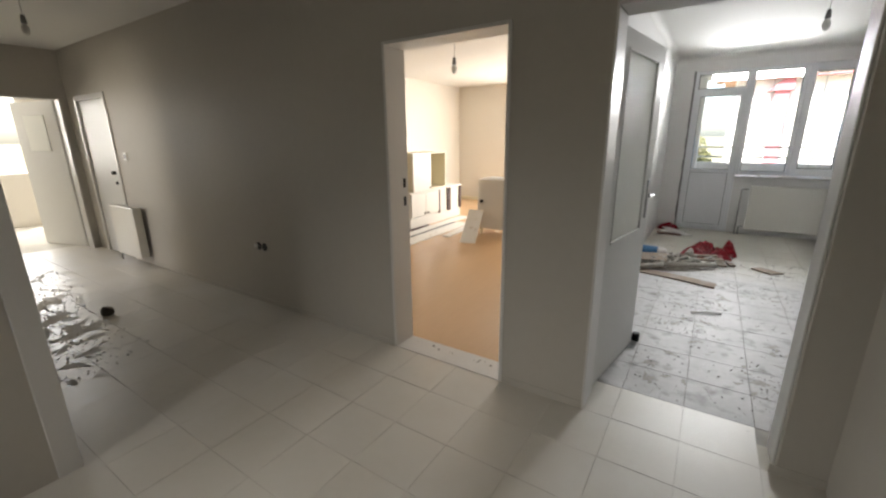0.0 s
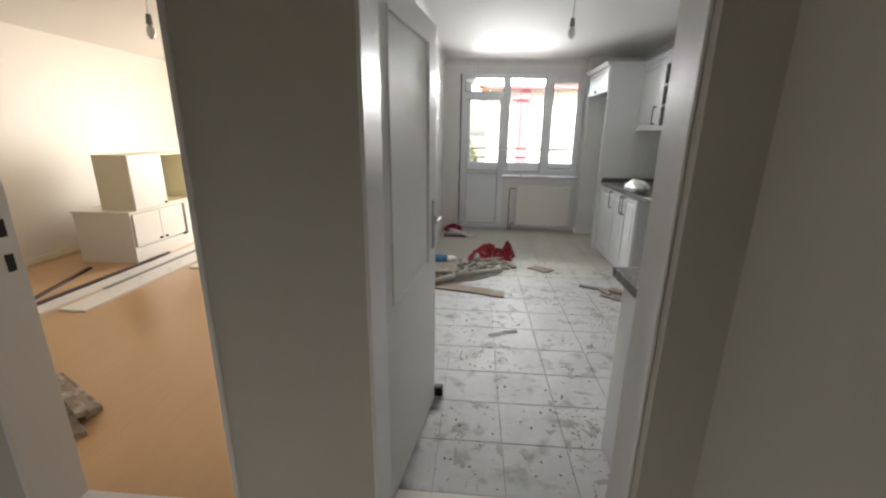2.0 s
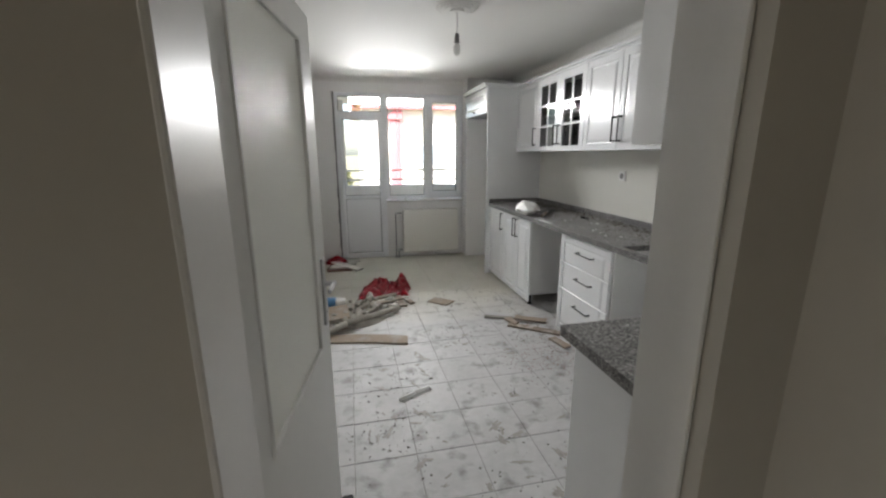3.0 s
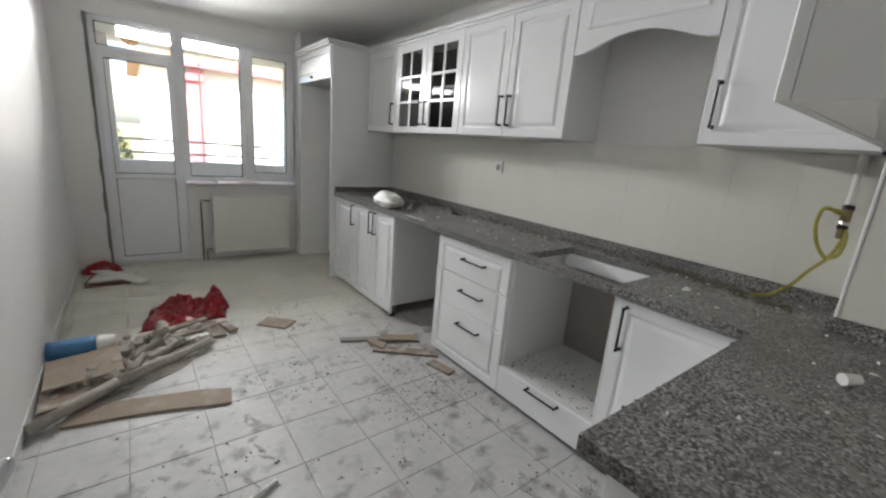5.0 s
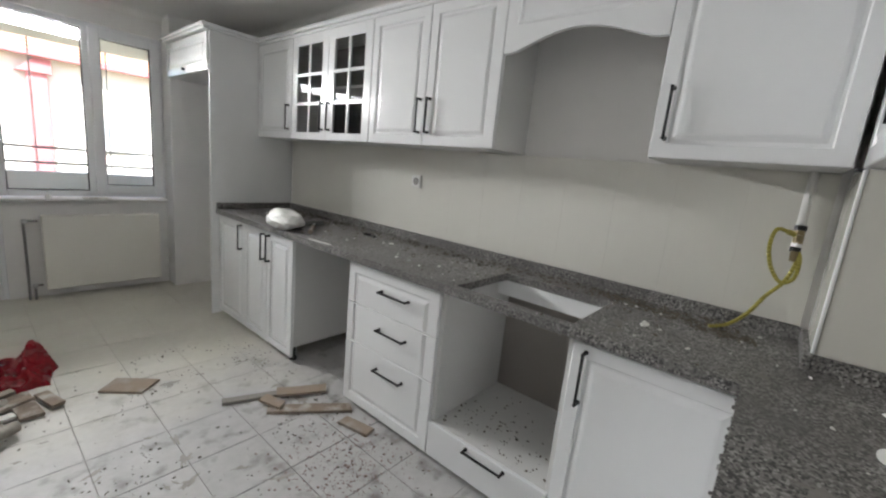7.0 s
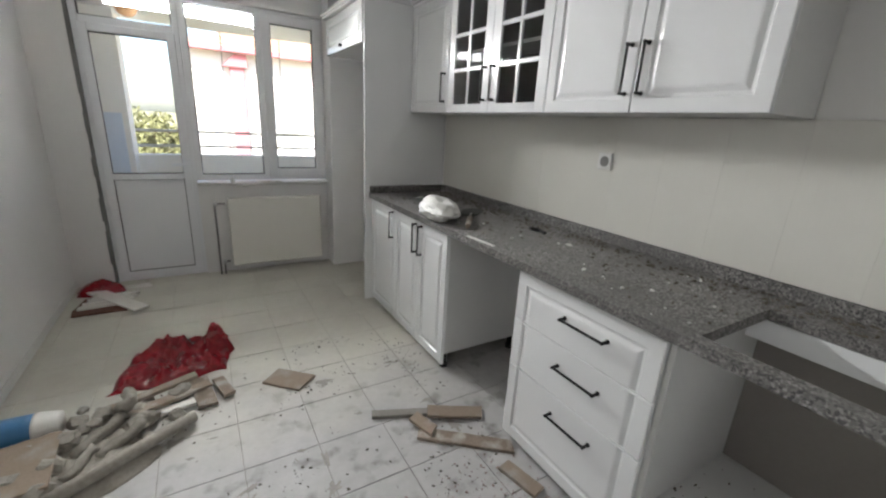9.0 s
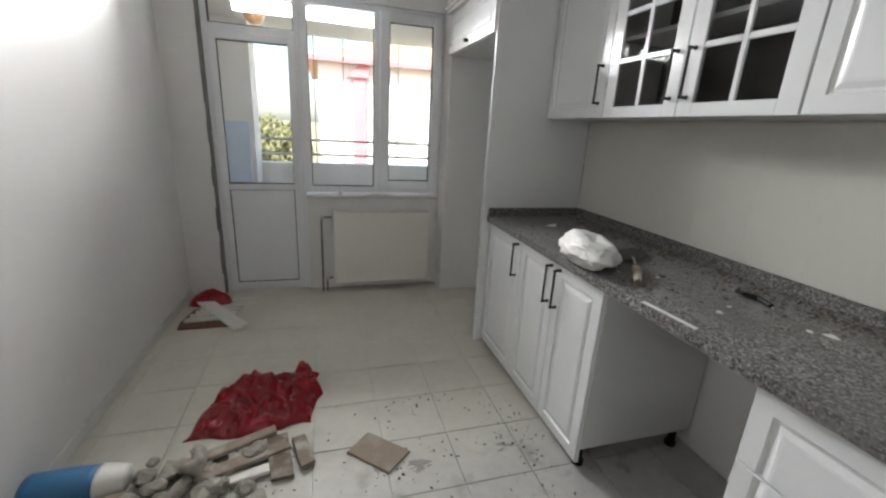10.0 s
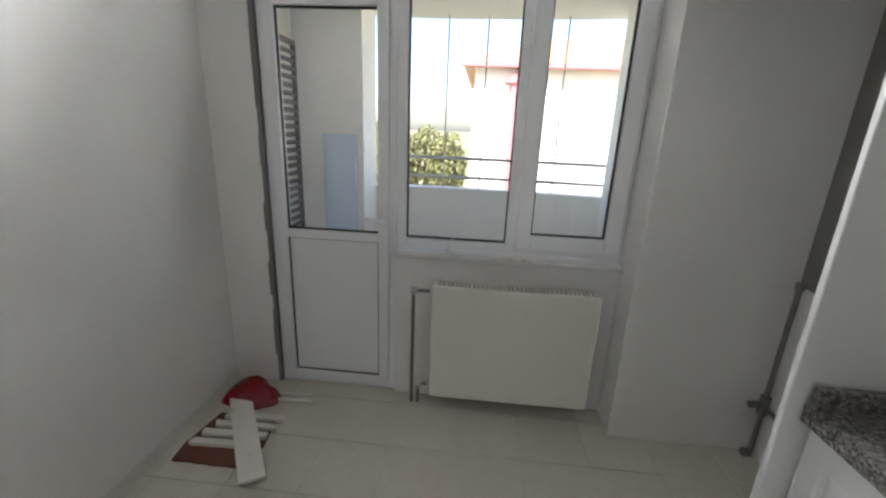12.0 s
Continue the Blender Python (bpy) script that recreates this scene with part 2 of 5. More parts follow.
    if label:
        ob["label"] = label
    return ob


def solid(name, bm, material, label, category, kind="", group="", smooth=False, at=None):
    """One mesh that is a thing of its own."""
    if at is not None:
        bmesh.ops.translate(bm, verts=bm.verts, vec=-Vector(at))
    ob = part(name, bm, material, None, "", smooth)
    if at is not None:
        ob.location = at
        ORIGIN[ob.name] = Vector(at)
    return tagged(ob, label, category, group, kind)


def box(bm, x0, x1, y0, y1, z0, z1, bevel=0.0, m=None):
    g = bmesh.ops.create_cube(bm, size=1)["verts"]
    bmesh.ops.transform(bm, matrix=Matrix.Translation(((x0 + x1) / 2, (y0 + y1) / 2, (z0 + z1) / 2)) @ Matrix.Diagonal((abs(x1 - x0), abs(y1 - y0), abs(z1 - z0), 1)), verts=g)
    if bevel:
        edges = list({e for v in g for e in v.link_edges})
        r = bmesh.ops.bevel(bm, geom=edges, offset=bevel, segments=1, affect="EDGES", profile=0.5)
        g = list({v for f in r["faces"] for v in f.verts} | {v for v in g if v.is_valid})
    if m is not None:
        bmesh.ops.transform(bm, matrix=m, verts=g)
    return g


def bx(*a, bevel=0.0, m=None):
    bm = bmesh.new()
    box(bm, *a, bevel=bevel, m=m)
    return bm


def rod(bm, a, b, r, seg=10, r2=None):
    a, b = Vector(a), Vector(b)
    d = b - a
    g = bmesh.ops.create_cone(bm, cap_ends=True, segments=seg, radius1=r, radius2=r if r2 is None else r2, depth=d.length)["verts"]
    bmesh.ops.transform(bm, matrix=Matrix.Translation((a + b) / 2) @ d.to_track_quat("Z", "Y").to_matrix().to_4x4(), verts=g)
    return g


def tube(bm, pts, r, seg=8):
    for a, b in zip(pts, pts[1:]):
        rod(bm, a, b, r, seg)
    for p in pts[1:-1]:
        g = bmesh.ops.create_uvsphere(bm, u_segments=seg, v_segments=6, radius=r)["verts"]
        bmesh.ops.translate(bm, verts=g, vec=Vector(p))


def ring_solid(bm, loops):
    """Skins closed loops of points one to the next and caps both ends."""
    rows = [[bm.verts.new(p) for p in lp] for lp in loops]
    n = len(rows[0])
    for a, b in zip(rows, rows[1:]):
        for i in range(n):
            bm.faces.new((a[i], a[(i + 1) % n], b[(i + 1) % n], b[i]))
    bm.faces.new(rows[0][::-1])
    bm.faces.new(rows[-1])


def place(axis, plane, u0, u1, z0, z1):
    """Maps door coordinates (u along, w up, d out of the front) into the room. axis: the way the front looks."""
    def f(u, w, d):
        if axis == "-x":
            return (plane - d, u, w)
        if axis == "+x":
            return (plane + d, u, w)
        if axis == "+y":
            return (u, plane + d, w)
        return (u, plane - d, w)
    return f


PROFILE = ((0.0, 0.0), (0.0, 0.017), (0.003, 0.02), (0.052, 0.02), (0.056, 0.014), (0.066, 0.013), (0.082, 0.019), (0.09, 0.02))


def panel_front(axis, plane, u0, u1, z0, z1, cut=(1, 1, 1, 1), profile=PROFILE):
    """A moulded cabinet front, 20 mm thick, with a raised field; cut says on which sides (u0, u1, z0, z1) the moulding runs."""
    bm = bmesh.new()
    f = place(axis, plane, u0, u1, z0, z1)
    loops = []
    for ins, d in profile:
        i = [ins if c else min(ins, 0.003) for c in cut]
        loops.append([f(u0 + i[0], z0 + i[2], d), f(u1 - i[1], z0 + i[2], d), f(u1 - i[1], z1 - i[3], d), f(u0 + i[0], z1 - i[3], d)])
    ring_solid(bm, loops)
    bmesh.ops.recalc_face_normals(bm, faces=bm.faces)
    return bm


def handle(parent, axis, plane, u, z, length, upright=True):
    f = place(axis, plane, 0, 0, 0, 0)
    bm = bmesh.new()
    h = length / 2
    ends = [(u, z - h), (u, z + h)] if upright else [(u - h, z), (u + h, z)]
    a, b = f(*ends[0], 0.03), f(*ends[1], 0.03)
    rod(bm, a, b, 0.0055, 8)
    for e in ends:
        rod(bm, f(*e, 0.0), f(*e, 0.035), 0.0065, 8)
        rod(bm, f(*e, 0.0), f(*e, 0.004), 0.009, 8)
    return part("handle", bm, M_BLACK, parent, "black metal bar handle", smooth=False)


def wall(name, boxes, material, label):
    bm = bmesh.new()
    for b in boxes:
        box(bm, *b)
    return solid(name, bm, material, label, "wall", "structure")


H = 2.5
# ---- the large structure ----
YW, XL, XR, YF, YH = 7.545, -0.43, 2.32, 2.35, 2.17
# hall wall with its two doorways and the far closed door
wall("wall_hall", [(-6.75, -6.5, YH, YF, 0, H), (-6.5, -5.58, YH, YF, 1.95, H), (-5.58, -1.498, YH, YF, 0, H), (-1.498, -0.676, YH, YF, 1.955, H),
                   (-0.676, -0.208, YH, YF, 0, H), (-0.208, 0.617, YH, YF, 1.955, H), (0.617, XR + 0.15, YH, YF, 0, H)], M_HALL_DIM, "cream painted hall wall with two open doorways")
wall("wall_hall_east", [(0.78, 0.93, -2.2, YH, 0, H)], M_HALL_DIM, "cream painted plain hall wall")
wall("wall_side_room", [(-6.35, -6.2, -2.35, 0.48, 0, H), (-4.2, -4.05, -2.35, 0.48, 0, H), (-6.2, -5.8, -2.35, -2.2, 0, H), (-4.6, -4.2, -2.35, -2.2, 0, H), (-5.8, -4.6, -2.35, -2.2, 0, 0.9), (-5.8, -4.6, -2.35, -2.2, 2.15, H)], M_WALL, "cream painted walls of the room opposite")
wall("wall_hall_south", [(-6.75, -5.6, 0.48, 0.60, 0, H), (-5.6, -4.75, 0.48, 0.60, 1.95, H), (-4.75, -2.2, 0.48, 0.60, 0, H)], M_HALL_DIM, "cream painted hall wall ending in a free corner")
wall("wall_hall_west", [(-6.9, -6.75, 0.5, 1.2, 0, H), (-6.9, -6.75, 1.2, 2.1, 1.94, H), (-6.9, -6.75, 2.1, YF, 0, H)], M_HALL_DIM, "cream end wall of the hall with an open doorway")
# out of view; its opening is added to let light into the hall
wall("wall_entry_south", [(-2.35, -1.4, -2.35, -2.2, 0, H), (-1.4, -1.0, -2.35, -2.2, 0, 1.6), (-1.4, -1.0, -2.35, -2.2, 2.1, H), (-1.0, 0.93, -2.35, -2.2, 0, H)], M_HALL_DIM, "unseen cream entrance wall with an opening added for light")
# paler strip added so the wall's end face comes out brighter
solid("corner_lining_trim", bx(-2.199, -1.985, 0.4805, 0.567, 0, H - 0.001, bevel=0.003), M_FRAME, "pale strip added on the free corner of the hall", "lining", "structure")
wall("wall_entry_west", [(-2.2, -1.99, -2.2, 0.48, 0, H)], M_HALL_DIM, "cream plain wall of the entrance")
wall("wall_room_west", [(-9.75, -9.6, -1.0, 0.9, 0, H), (-9.75, -9.6, 0.9, 2.3, 0, 0.9), (-9.75, -9.6, 0.9, 2.3, 2.2, H), (-9.75, -9.6, 2.3, 4.15, 0, H), (-9.6, -6.9, 4.0, 4.15, 0, H), (-9.6, -6.9, -1.15, -1.0, 0, H),
                        (-6.9, -6.75, -1.0, 0.5, 0, H), (-6.9, -6.75, YF, 4.0, 0, H)], M_WALL, "white painted walls of the far bright room")
wall("wall_kitchen_west", [(XL - 0.15, XL, YF, YW, 0, H)], M_KWALL, "glossy off-white painted kitchen wall")
wall("wall_kitchen_east", [(XR, XR + 0.15, YF, YW, 0, H)], M_KWALL, "off-white painted kitchen wall")
wall("wall_kitchen_window", [(-5.15, -3.1, 8.6, 8.8, 0, H), (-3.1, -0.9, 8.6, 8.8, 0, 0.4), (-3.1, -0.9, 8.6, 8.8, 2.3, H), (-0.9, XL - 0.15, 8.6, 8.8, 0, H)], M_WALL, "cream far wall of the living room with a wide window opening")
wall("wall_north", [(XL - 0.15, -0.16, YW, YW + 0.2, 0, H), (-0.16, 1.634, YW, YW + 0.2, 2.3, H), (0.504, 1.634, YW, YW + 0.2, 0, 0.84), (1.634, XR + 0.15, YW, YW + 0.2, 0, H)], M_KWALL, "off-white window wall with balcony door opening")
wall("wall_pier", [(1.635, XR, 7.352, YW, 0, H)], M_KWALL, "off-white wall pier beside the window")
wall("wall_chase", [(1.98, XR, YF, 2.71, 0, H)], M_KWALL, "tiled pipe chase in the kitchen corner")
wall("wall_living_west", [(-4.95, -4.8, YF, 8.6, 0, H)], M_WALL, "cream painted living room wall")
wall("wall_living_east", [(XL - 0.151, XL - 0.15, YW, 8.6, 0, H)], M_WALL, "cream painted living room side wall")

bm = bmesh.new()
box(bm, -9.75, XR + 0.15, -2.35, 8.8, H, H + 0.12)
solid("ceiling", bm, M_CEIL, "white plastered ceiling", "ceiling", "structure")
solid("floor", bx(XL - 0.15, XR + 0.15, YF, 5.75, -0.15, -0.004), M_GROUT, "dirty screed and grout under the kitchen tiles", "floor", "structure")
bm = bmesh.new()
box(bm, -9.75, XR + 0.15, -2.35, YF, -0.15, -0.0035)
box(bm, -9.75, XL - 0.15, YF, 8.6, -0.15, -0.0045)
box(bm, XL - 0.15, XR + 0.15, 5.75, 7.72, -0.15, -0.0035)
solid("floor_slab", bm, M_GROUT_PALE, "pale screed and grout under the tiles", "floor", "structure")
bm = bmesh.new()
box(bm, -4.799, XL - 0.151, YF - 0.03, 8.6, -0.003, 0.002)
solid("floor_living", bm, M_WOOD_FLOOR, "warm wood laminate floor", "floor", "structure")

# kitchen coving
bm = bmesh.new()
for (x0, y0, x1, y1, nx, ny) in ((XL, YF, XL, YW, 1, 0), (XL, YW, XR, YW, 0, -1), (XR, YF, XR, YW, -1, 0)):
    pts = []
    for k in range(6):
        a = math.pi / 2 * k / 5
        pts.append((0.07 * (1 - math.sin(a)), 0.07 * (1 - math.cos(a))))
    for (sa, sb) in zip(pts, pts[1:]):
        vs = [bm.verts.new((x + nx * s[0], y + ny * s[0], H - s[1])) for (x, y, s) in ((x0, y0, sa), (x1, y1, sa), (x1, y1, sb), (x0, y0, sb))]
        bm.faces.new(vs)
solid("coving_trim", bm, M_CEIL, "white curved plaster coving under the ceiling", "coving", "structure", smooth=True)

# ---- balcony door and window ----
def frame_rect(bm, x0, x1, z0, z1, y0, y1, w, bevel=0.004):
    box(bm, x0, x0 + w, y0, y1, z0, z1, bevel)
    box(bm, x1 - w, x1, y0, y1, z0, z1, bevel)
    box(bm, x0 + w, x1 - w, y0 + 0.001, y1 - 0.001, z0, z0 + w, bevel)
    box(bm, x0 + w, x1 - w, y0 + 0.001, y1 - 0.001, z1 - w, z1, bevel)


def pane(parent, x0, x1, z0, z1, y):
    bm = bmesh.new()
    for a in ((x0 - 0.004, x0 + 0.003, z0, z1), (x1 - 0.003, x1 + 0.004, z0, z1), (x0, x1, z0 - 0.004, z0 + 0.003), (x0, x1, z1 - 0.003, z1 + 0.004)):
        box(bm, a[0], a[1], y - 0.012, y + 0.012, a[2], a[3])
    part("gasket", bm, M_GASKET, parent, "thin black rubber seal")
    g = part("pane", bx(x0, x1, y - 0.002, y + 0.002, z0, z1), M_GLASS, parent, "clear glass pane")
    g.visible_shadow = False


W0, W1, W2 = -0.16, 0.504, 1.632
door = thing("door_1", (0.17, YW + 0.05, 0), "white plastic balcony door with glass above a solid panel", "door", kind="structure")
bm = bmesh.new()
frame_rect(bm, W0, W1, 0.0, 2.3, YW + 0.02, YW + 0.09, 0.045)
box(bm, W0 + 0.045, W1 - 0.045, YW + 0.021, YW + 0.089, 2.0, 2.06, 0.004)
part("door_frame", bm, M_PVC, door)
bm = bmesh.new()
frame_rect(bm, W0 + 0.035, W1 - 0.035, 0.03, 2.01, YW + 0.0, YW + 0.06, 0.055)
box(bm, W0 + 0.09, W1 - 0.09, YW + 0.001, YW + 0.059, 0.872, 0.918, 0.004)
leaf = part("door_leaf", bm, M_PVC, door)
part("door_panel", bx(W0 + 0.088, W1 - 0.072, YW + 0.02, YW + 0.045, 0.083, 0.872), M_PVC, leaf)
bm = bmesh.new()
for a in ((W0 + 0.09, W0 + 0.095, 0.085, 0.872), (W1 - 0.095, W1 - 0.09, 0.085, 0.872), (W0 + 0.09, W1 - 0.09, 0.085, 0.09), (W0 + 0.09, W1 - 0.09, 0.868, 0.873)):
    box(bm, a[0], a[1], YW + 0.012, YW + 0.03, a[2], a[3])
part("gasket", bm, M_GASKET, leaf, "thin black rubber seal")
pane(leaf, -0.07, 0.414, 0.921, 1.952, YW + 0.03)
pane(door, W0 + 0.05, W1 - 0.05, 2.064, 2.252, YW + 0.05)
bm = bmesh.new()
rod(bm, (0.445, YW, 1.0), (0.445, YW - 0.045, 1.0), 0.009)
box(bm, 0.432, 0.458, YW - 0.008, YW + 0.001, 0.94, 1.06, 0.003)
box(bm, 0.34, 0.455, YW - 0.055, YW - 0.04, 0.99, 1.01, 0.004)
part("door_handle", bm, M_PVC, leaf, "white lever handle")

win = thing("window_1", (1.05, YW + 0.05, 0.84), "white plastic window with a fixed pane and a casement", "window", kind="structure")
bm = bmesh.new()
frame_rect(bm, W1, W2, 0.855, 2.3, YW + 0.02, YW + 0.09, 0.05)
box(bm, 1.06, 1.13, YW + 0.021, YW + 0.089, 0.905, 2.25, 0.004)
part("window_frame", bm, M_PVC, win)
bm = bmesh.new()
frame_rect(bm, 1.105, 1.612, 0.885, 2.272, YW + 0.0, YW + 0.065, 0.075)
sash = part("casement", bm, M_PVC, win)
pane(sash, 1.183, 1.534, 0.963, 2.194, YW + 0.03)
pane(win, 0.557, 1.057, 0.908, 2.248, YW + 0.05)
bm = bmesh.new()
box(bm, 0.505, 1.632, YW - 0.045, YW + 0.02, 0.815, 0.838, 0.004)
part("window_sill", bm, M_MARBLE, win, "white marble inner sill")
solid("sill_board", bx(1.0, 1.2, YW - 0.05, YW + 0.015, 0.8385, 0.852, bevel=0.003), M_BOARD, "short white board offcut lying on the window sill", "board")
bm = bmesh.new()
rod(bm, (0.78, YW - 0.02, 0.8385), (0.78, YW - 0.02, 0.875), 0.022, 12, 0.016)
rod(bm, (0.77, YW - 0.01, 0.87), (0.80, YW - 0.0, 0.93), 0.004, 6)
solid("putty_cup", bm, M_BAG, "small white cup with a stick on the window sill", "cup")

# exposed joint left beside the balcony door
bm = bmesh.new()
random.seed(4)
z = 0.0
while z < 2.25:
    h = random.uniform(0.06, 0.2)
    box(bm, W0 - 0.012 - random.uniform(0.004, 0.016), W0 + 0.002, YW - random.uniform(0.002, 0.006), YW + 0.03, z, z + h)
    z += h
solid("foam_joint_trim", bm, M_PIPE, "rough grey unpainted joint along the balcony door frame", "joint", "structure")

# ---- radiators ----
def radiator(name, x0, x1, y0, y1, z0, z1, label, face=-1):
    """A steel panel radiator along x; face: the side that looks into the room."""
    r = thing(name, ((x0 + x1) / 2, (y0 + y1) / 2, 0), label, "radiator")
    yf = y0 if face < 0 else y1
    bm = bmesh.new()
    t = 0.018
    box(bm, x0, x1, yf, yf - face * t, z0, z1, 0.006)
    part("front_panel", bm, M_RAD, r)
    bm = bmesh.new()
    yb = y1 if face < 0 else y0
    box(bm, x0 + 0.01, x1 - 0.01, yb + face * 0.015, yb, z0 + 0.01, z1 - 0.01, 0.004)
    part("back_panel", bm, M_RAD, r)
    ya, yc = min(yf - face * t, yb + face * 0.015), max(yf - face * t, yb + face * 0.015)
    for xa in (x0 + 0.004, x1 - 0.016):
        part("side_cover", bx(xa, xa + 0.012, ya - 0.004, yc + 0.004, z0 + 0.02, z1 - 0.004), M_RAD, r)
    bm = bmesh.new()
    box(bm, x0 + 0.02, x1 - 0.02, ya, ya + 0.006, z1 - 0.012, z1 - 0.004)
    box(bm, x0 + 0.02, x1 - 0.02, yc - 0.006, yc, z1 - 0.012, z1 - 0.004)
    n = int((x1 - x0) / 0.022)
    for i in range(n):
        xx = x0 + 0.02 + (x1 - x0 - 0.05) * i / (n - 1)
        box(bm, xx, xx + 0.009, ya + 0.006, yc - 0.006, z1 - 0.012, z1 - 0.004)
    part("top_grille", bm, M_RAD, r)
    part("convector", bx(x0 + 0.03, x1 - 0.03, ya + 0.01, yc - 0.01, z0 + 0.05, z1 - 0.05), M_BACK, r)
    return r


rad = radiator("panel_radiator", 0.715, 1.53, 7.41, 7.51, 0.085, 0.712, "cream steel panel radiator under the kitchen window")
bm = bmesh.new()
tube(bm, [(0.70, 7.47, 0.66), (0.62, 7.47, 0.66), (0.615, 7.47, 0.64), (0.615, 7.47, 0.0)], 0.009)
tube(bm, [(0.70, 7.47, 0.12), (0.65, 7.47, 0.12)], 0.009)
rod(bm, (0.65, 7.47, 0.12), (0.65, 7.47, 0.0), 0.009)
part("pipe", bm, M_PIPE, rad, "grey connecting pipe")
for z, x in ((0.12, 0.65), (0.66, 0.62)):
    bm = bmesh.new()
    rod(bm, (x + 0.018, 7.47, z), (x - 0.015, 7.47, z), 0.018, 10)
    rod(bm, (x, 7.47, z), (x, 7.43, z), 0.013, 10)
    part("valve", bm, M_STEEL, rad, "steel valve")
hr = radiator("panel_radiator", -5.75, -5.12, 2.04, 2.13, 0.1, 0.69, "cream steel panel radiator on the hall wall")
bm = bmesh.new()
tube(bm, [(-5.75, 2.08, 0.14), (-5.79, 2.08, 0.14), (-5.79, 2.08, 0.0)], 0.009)
part("pipe", bm, M_PIPE, hr, "grey connecting pipe")

# ---- doors of the hall ----
def reveal(name, x0, x1, z1, y0, y1, t, w, label):
    """White lining of a doorway with casing on the hall side."""
    bm = bmesh.new()
    box(bm, x0, x0 + t, y0, y1, 0, z1, 0.003)
    box(bm, x1 - t, x1, y0, y1, 0, z1, 0.003)
    box(bm, x0 + t, x1 - t, y0 + 0.001, y1 - 0.001, z1 - t, z1, 0.003)
    return solid(name, bm, M_FRAME, label, "door frame", "structure")


reveal("door_lining_trim", -1.4975, -0.6765, 1.9545, YH - 0.006, YF + 0.006, 0.02, 0.05, "white painted lining of the living room doorway")
solid("threshold_trim", bx(-1.477, -0.697, YH - 0.003, YF + 0.003, -0.003, 0.005, bevel=0.002), M_MARBLE, "white marble threshold of the living room doorway", "threshold", "structure")
bm = bmesh.new()
for z in (0.98, 1.1):
    box(bm, -1.478, -1.474, YH + 0.13, YH + 0.155, z, z + 0.06, 0.001)
solid("strike_plate_trim", bm, M_BLACK, "dark steel strike plates in the door lining", "strike plate", "structure")

bm = bmesh.new()
box(bm, -0.2075, -0.196, YH - 0.006, YF + 0.012, 0, 1.9545, 0.003)
box(bm, 0.606, 0.6165, YH + 0.035, YF + 0.012, 0, 1.9545, 0.003)
box(bm, -0.196, 0.606, YH - 0.005, YF + 0.011, 1.935, 1.9545, 0.003)
solid("door_frame_trim", bm, M_FRAME, "white painted frame of the kitchen doorway", "door frame", "structure")

# kitchen door leaf, standing open
leafm = pose(-0.21, 2.37, 0.008, 0, 0, 81.8)
kd = thing("door_2", (0, 0, 0), "white interior door with a tall frosted pane, standing open", "door", kind="structure")
LW, LH, LT = 0.735, 1.9, 0.038
GX0, GX1, GZ0, GZ1 = 0.1, LW - 0.13, 0.84, 1.81
bm = bmesh.new()
for a in ((0, GX0, 0, LH), (GX1, LW, 0, LH), (GX0, GX1, 0, GZ0), (GX0, GX1, GZ1, LH)):
    box(bm, a[0], a[1], 0, LT, a[2], a[3])
bmesh.ops.remove_doubles(bm, verts=bm.verts, dist=0.0005)
body = part("leaf_body", bm, M_DOOR, kd)
bm = bmesh.new()
for y0, y1 in ((-0.004, 0.012), (LT - 0.012, LT + 0.004)):
    beads = [(GX0 - 0.006, GX0 + 0.007, GZ0 - 0.006, GZ1 + 0.006), (GX1 - 0.007, GX1 + 0.006, GZ0 - 0.006, GZ1 + 0.006), (GX0 + 0.007, GX1 - 0.007, GZ0 - 0.006, GZ0 + 0.007), (GX0 + 0.007, GX1 - 0.007, GZ1 - 0.007, GZ1 + 0.006)]
    for a in beads:
        box(bm, a[0], a[1], y0, y1, a[2], a[3], 0.003)
part("glazing_bead", bm, M_DOOR, kd)
part("pane", bx(GX0 + 0.002, GX1 - 0.002, 0.008, 0.013, GZ0 + 0.002, GZ1 - 0.002), M_FROST, kd, "frosted glass pane").visible_shadow = False
for s, y in ((-1, 0.0), (1, LT)):
    bm = bmesh.new()
    box(bm, LW - 0.075, LW - 0.04, y, y + s * 0.009, 0.90, 1.14, 0.003)
    rod(bm, (LW - 0.057, y, 1.05), (LW - 0.057, y + s * 0.045, 1.05), 0.009)
    box(bm, LW - 0.15, LW - 0.048, y + s * 0.034, y + s * 0.047, 1.041, 1.059, 0.005)
    rod(bm, (LW - 0.057, y, 0.95), (LW - 0.057, y + s * 0.012, 0.95), 0.008)
    part("door_handle", bm, M_STEEL, kd, "satin steel lever handle on a long plate")
bm = bmesh.new()
for z in (0.25, 1.0, 1.65):
    rod(bm, (-0.008, -0.004, z), (-0.008, -0.004, z + 0.08), 0.008)
part("hinge", bm, M_STEEL, kd, "steel hinges")
kd.matrix_world = leafm
solid("door_stop", bx(-0.11, -0.06, 3.12, 3.17, 0, 0.06, bevel=0.008), M_BLACK, "small black rubber door stop on the floor", "door stop")

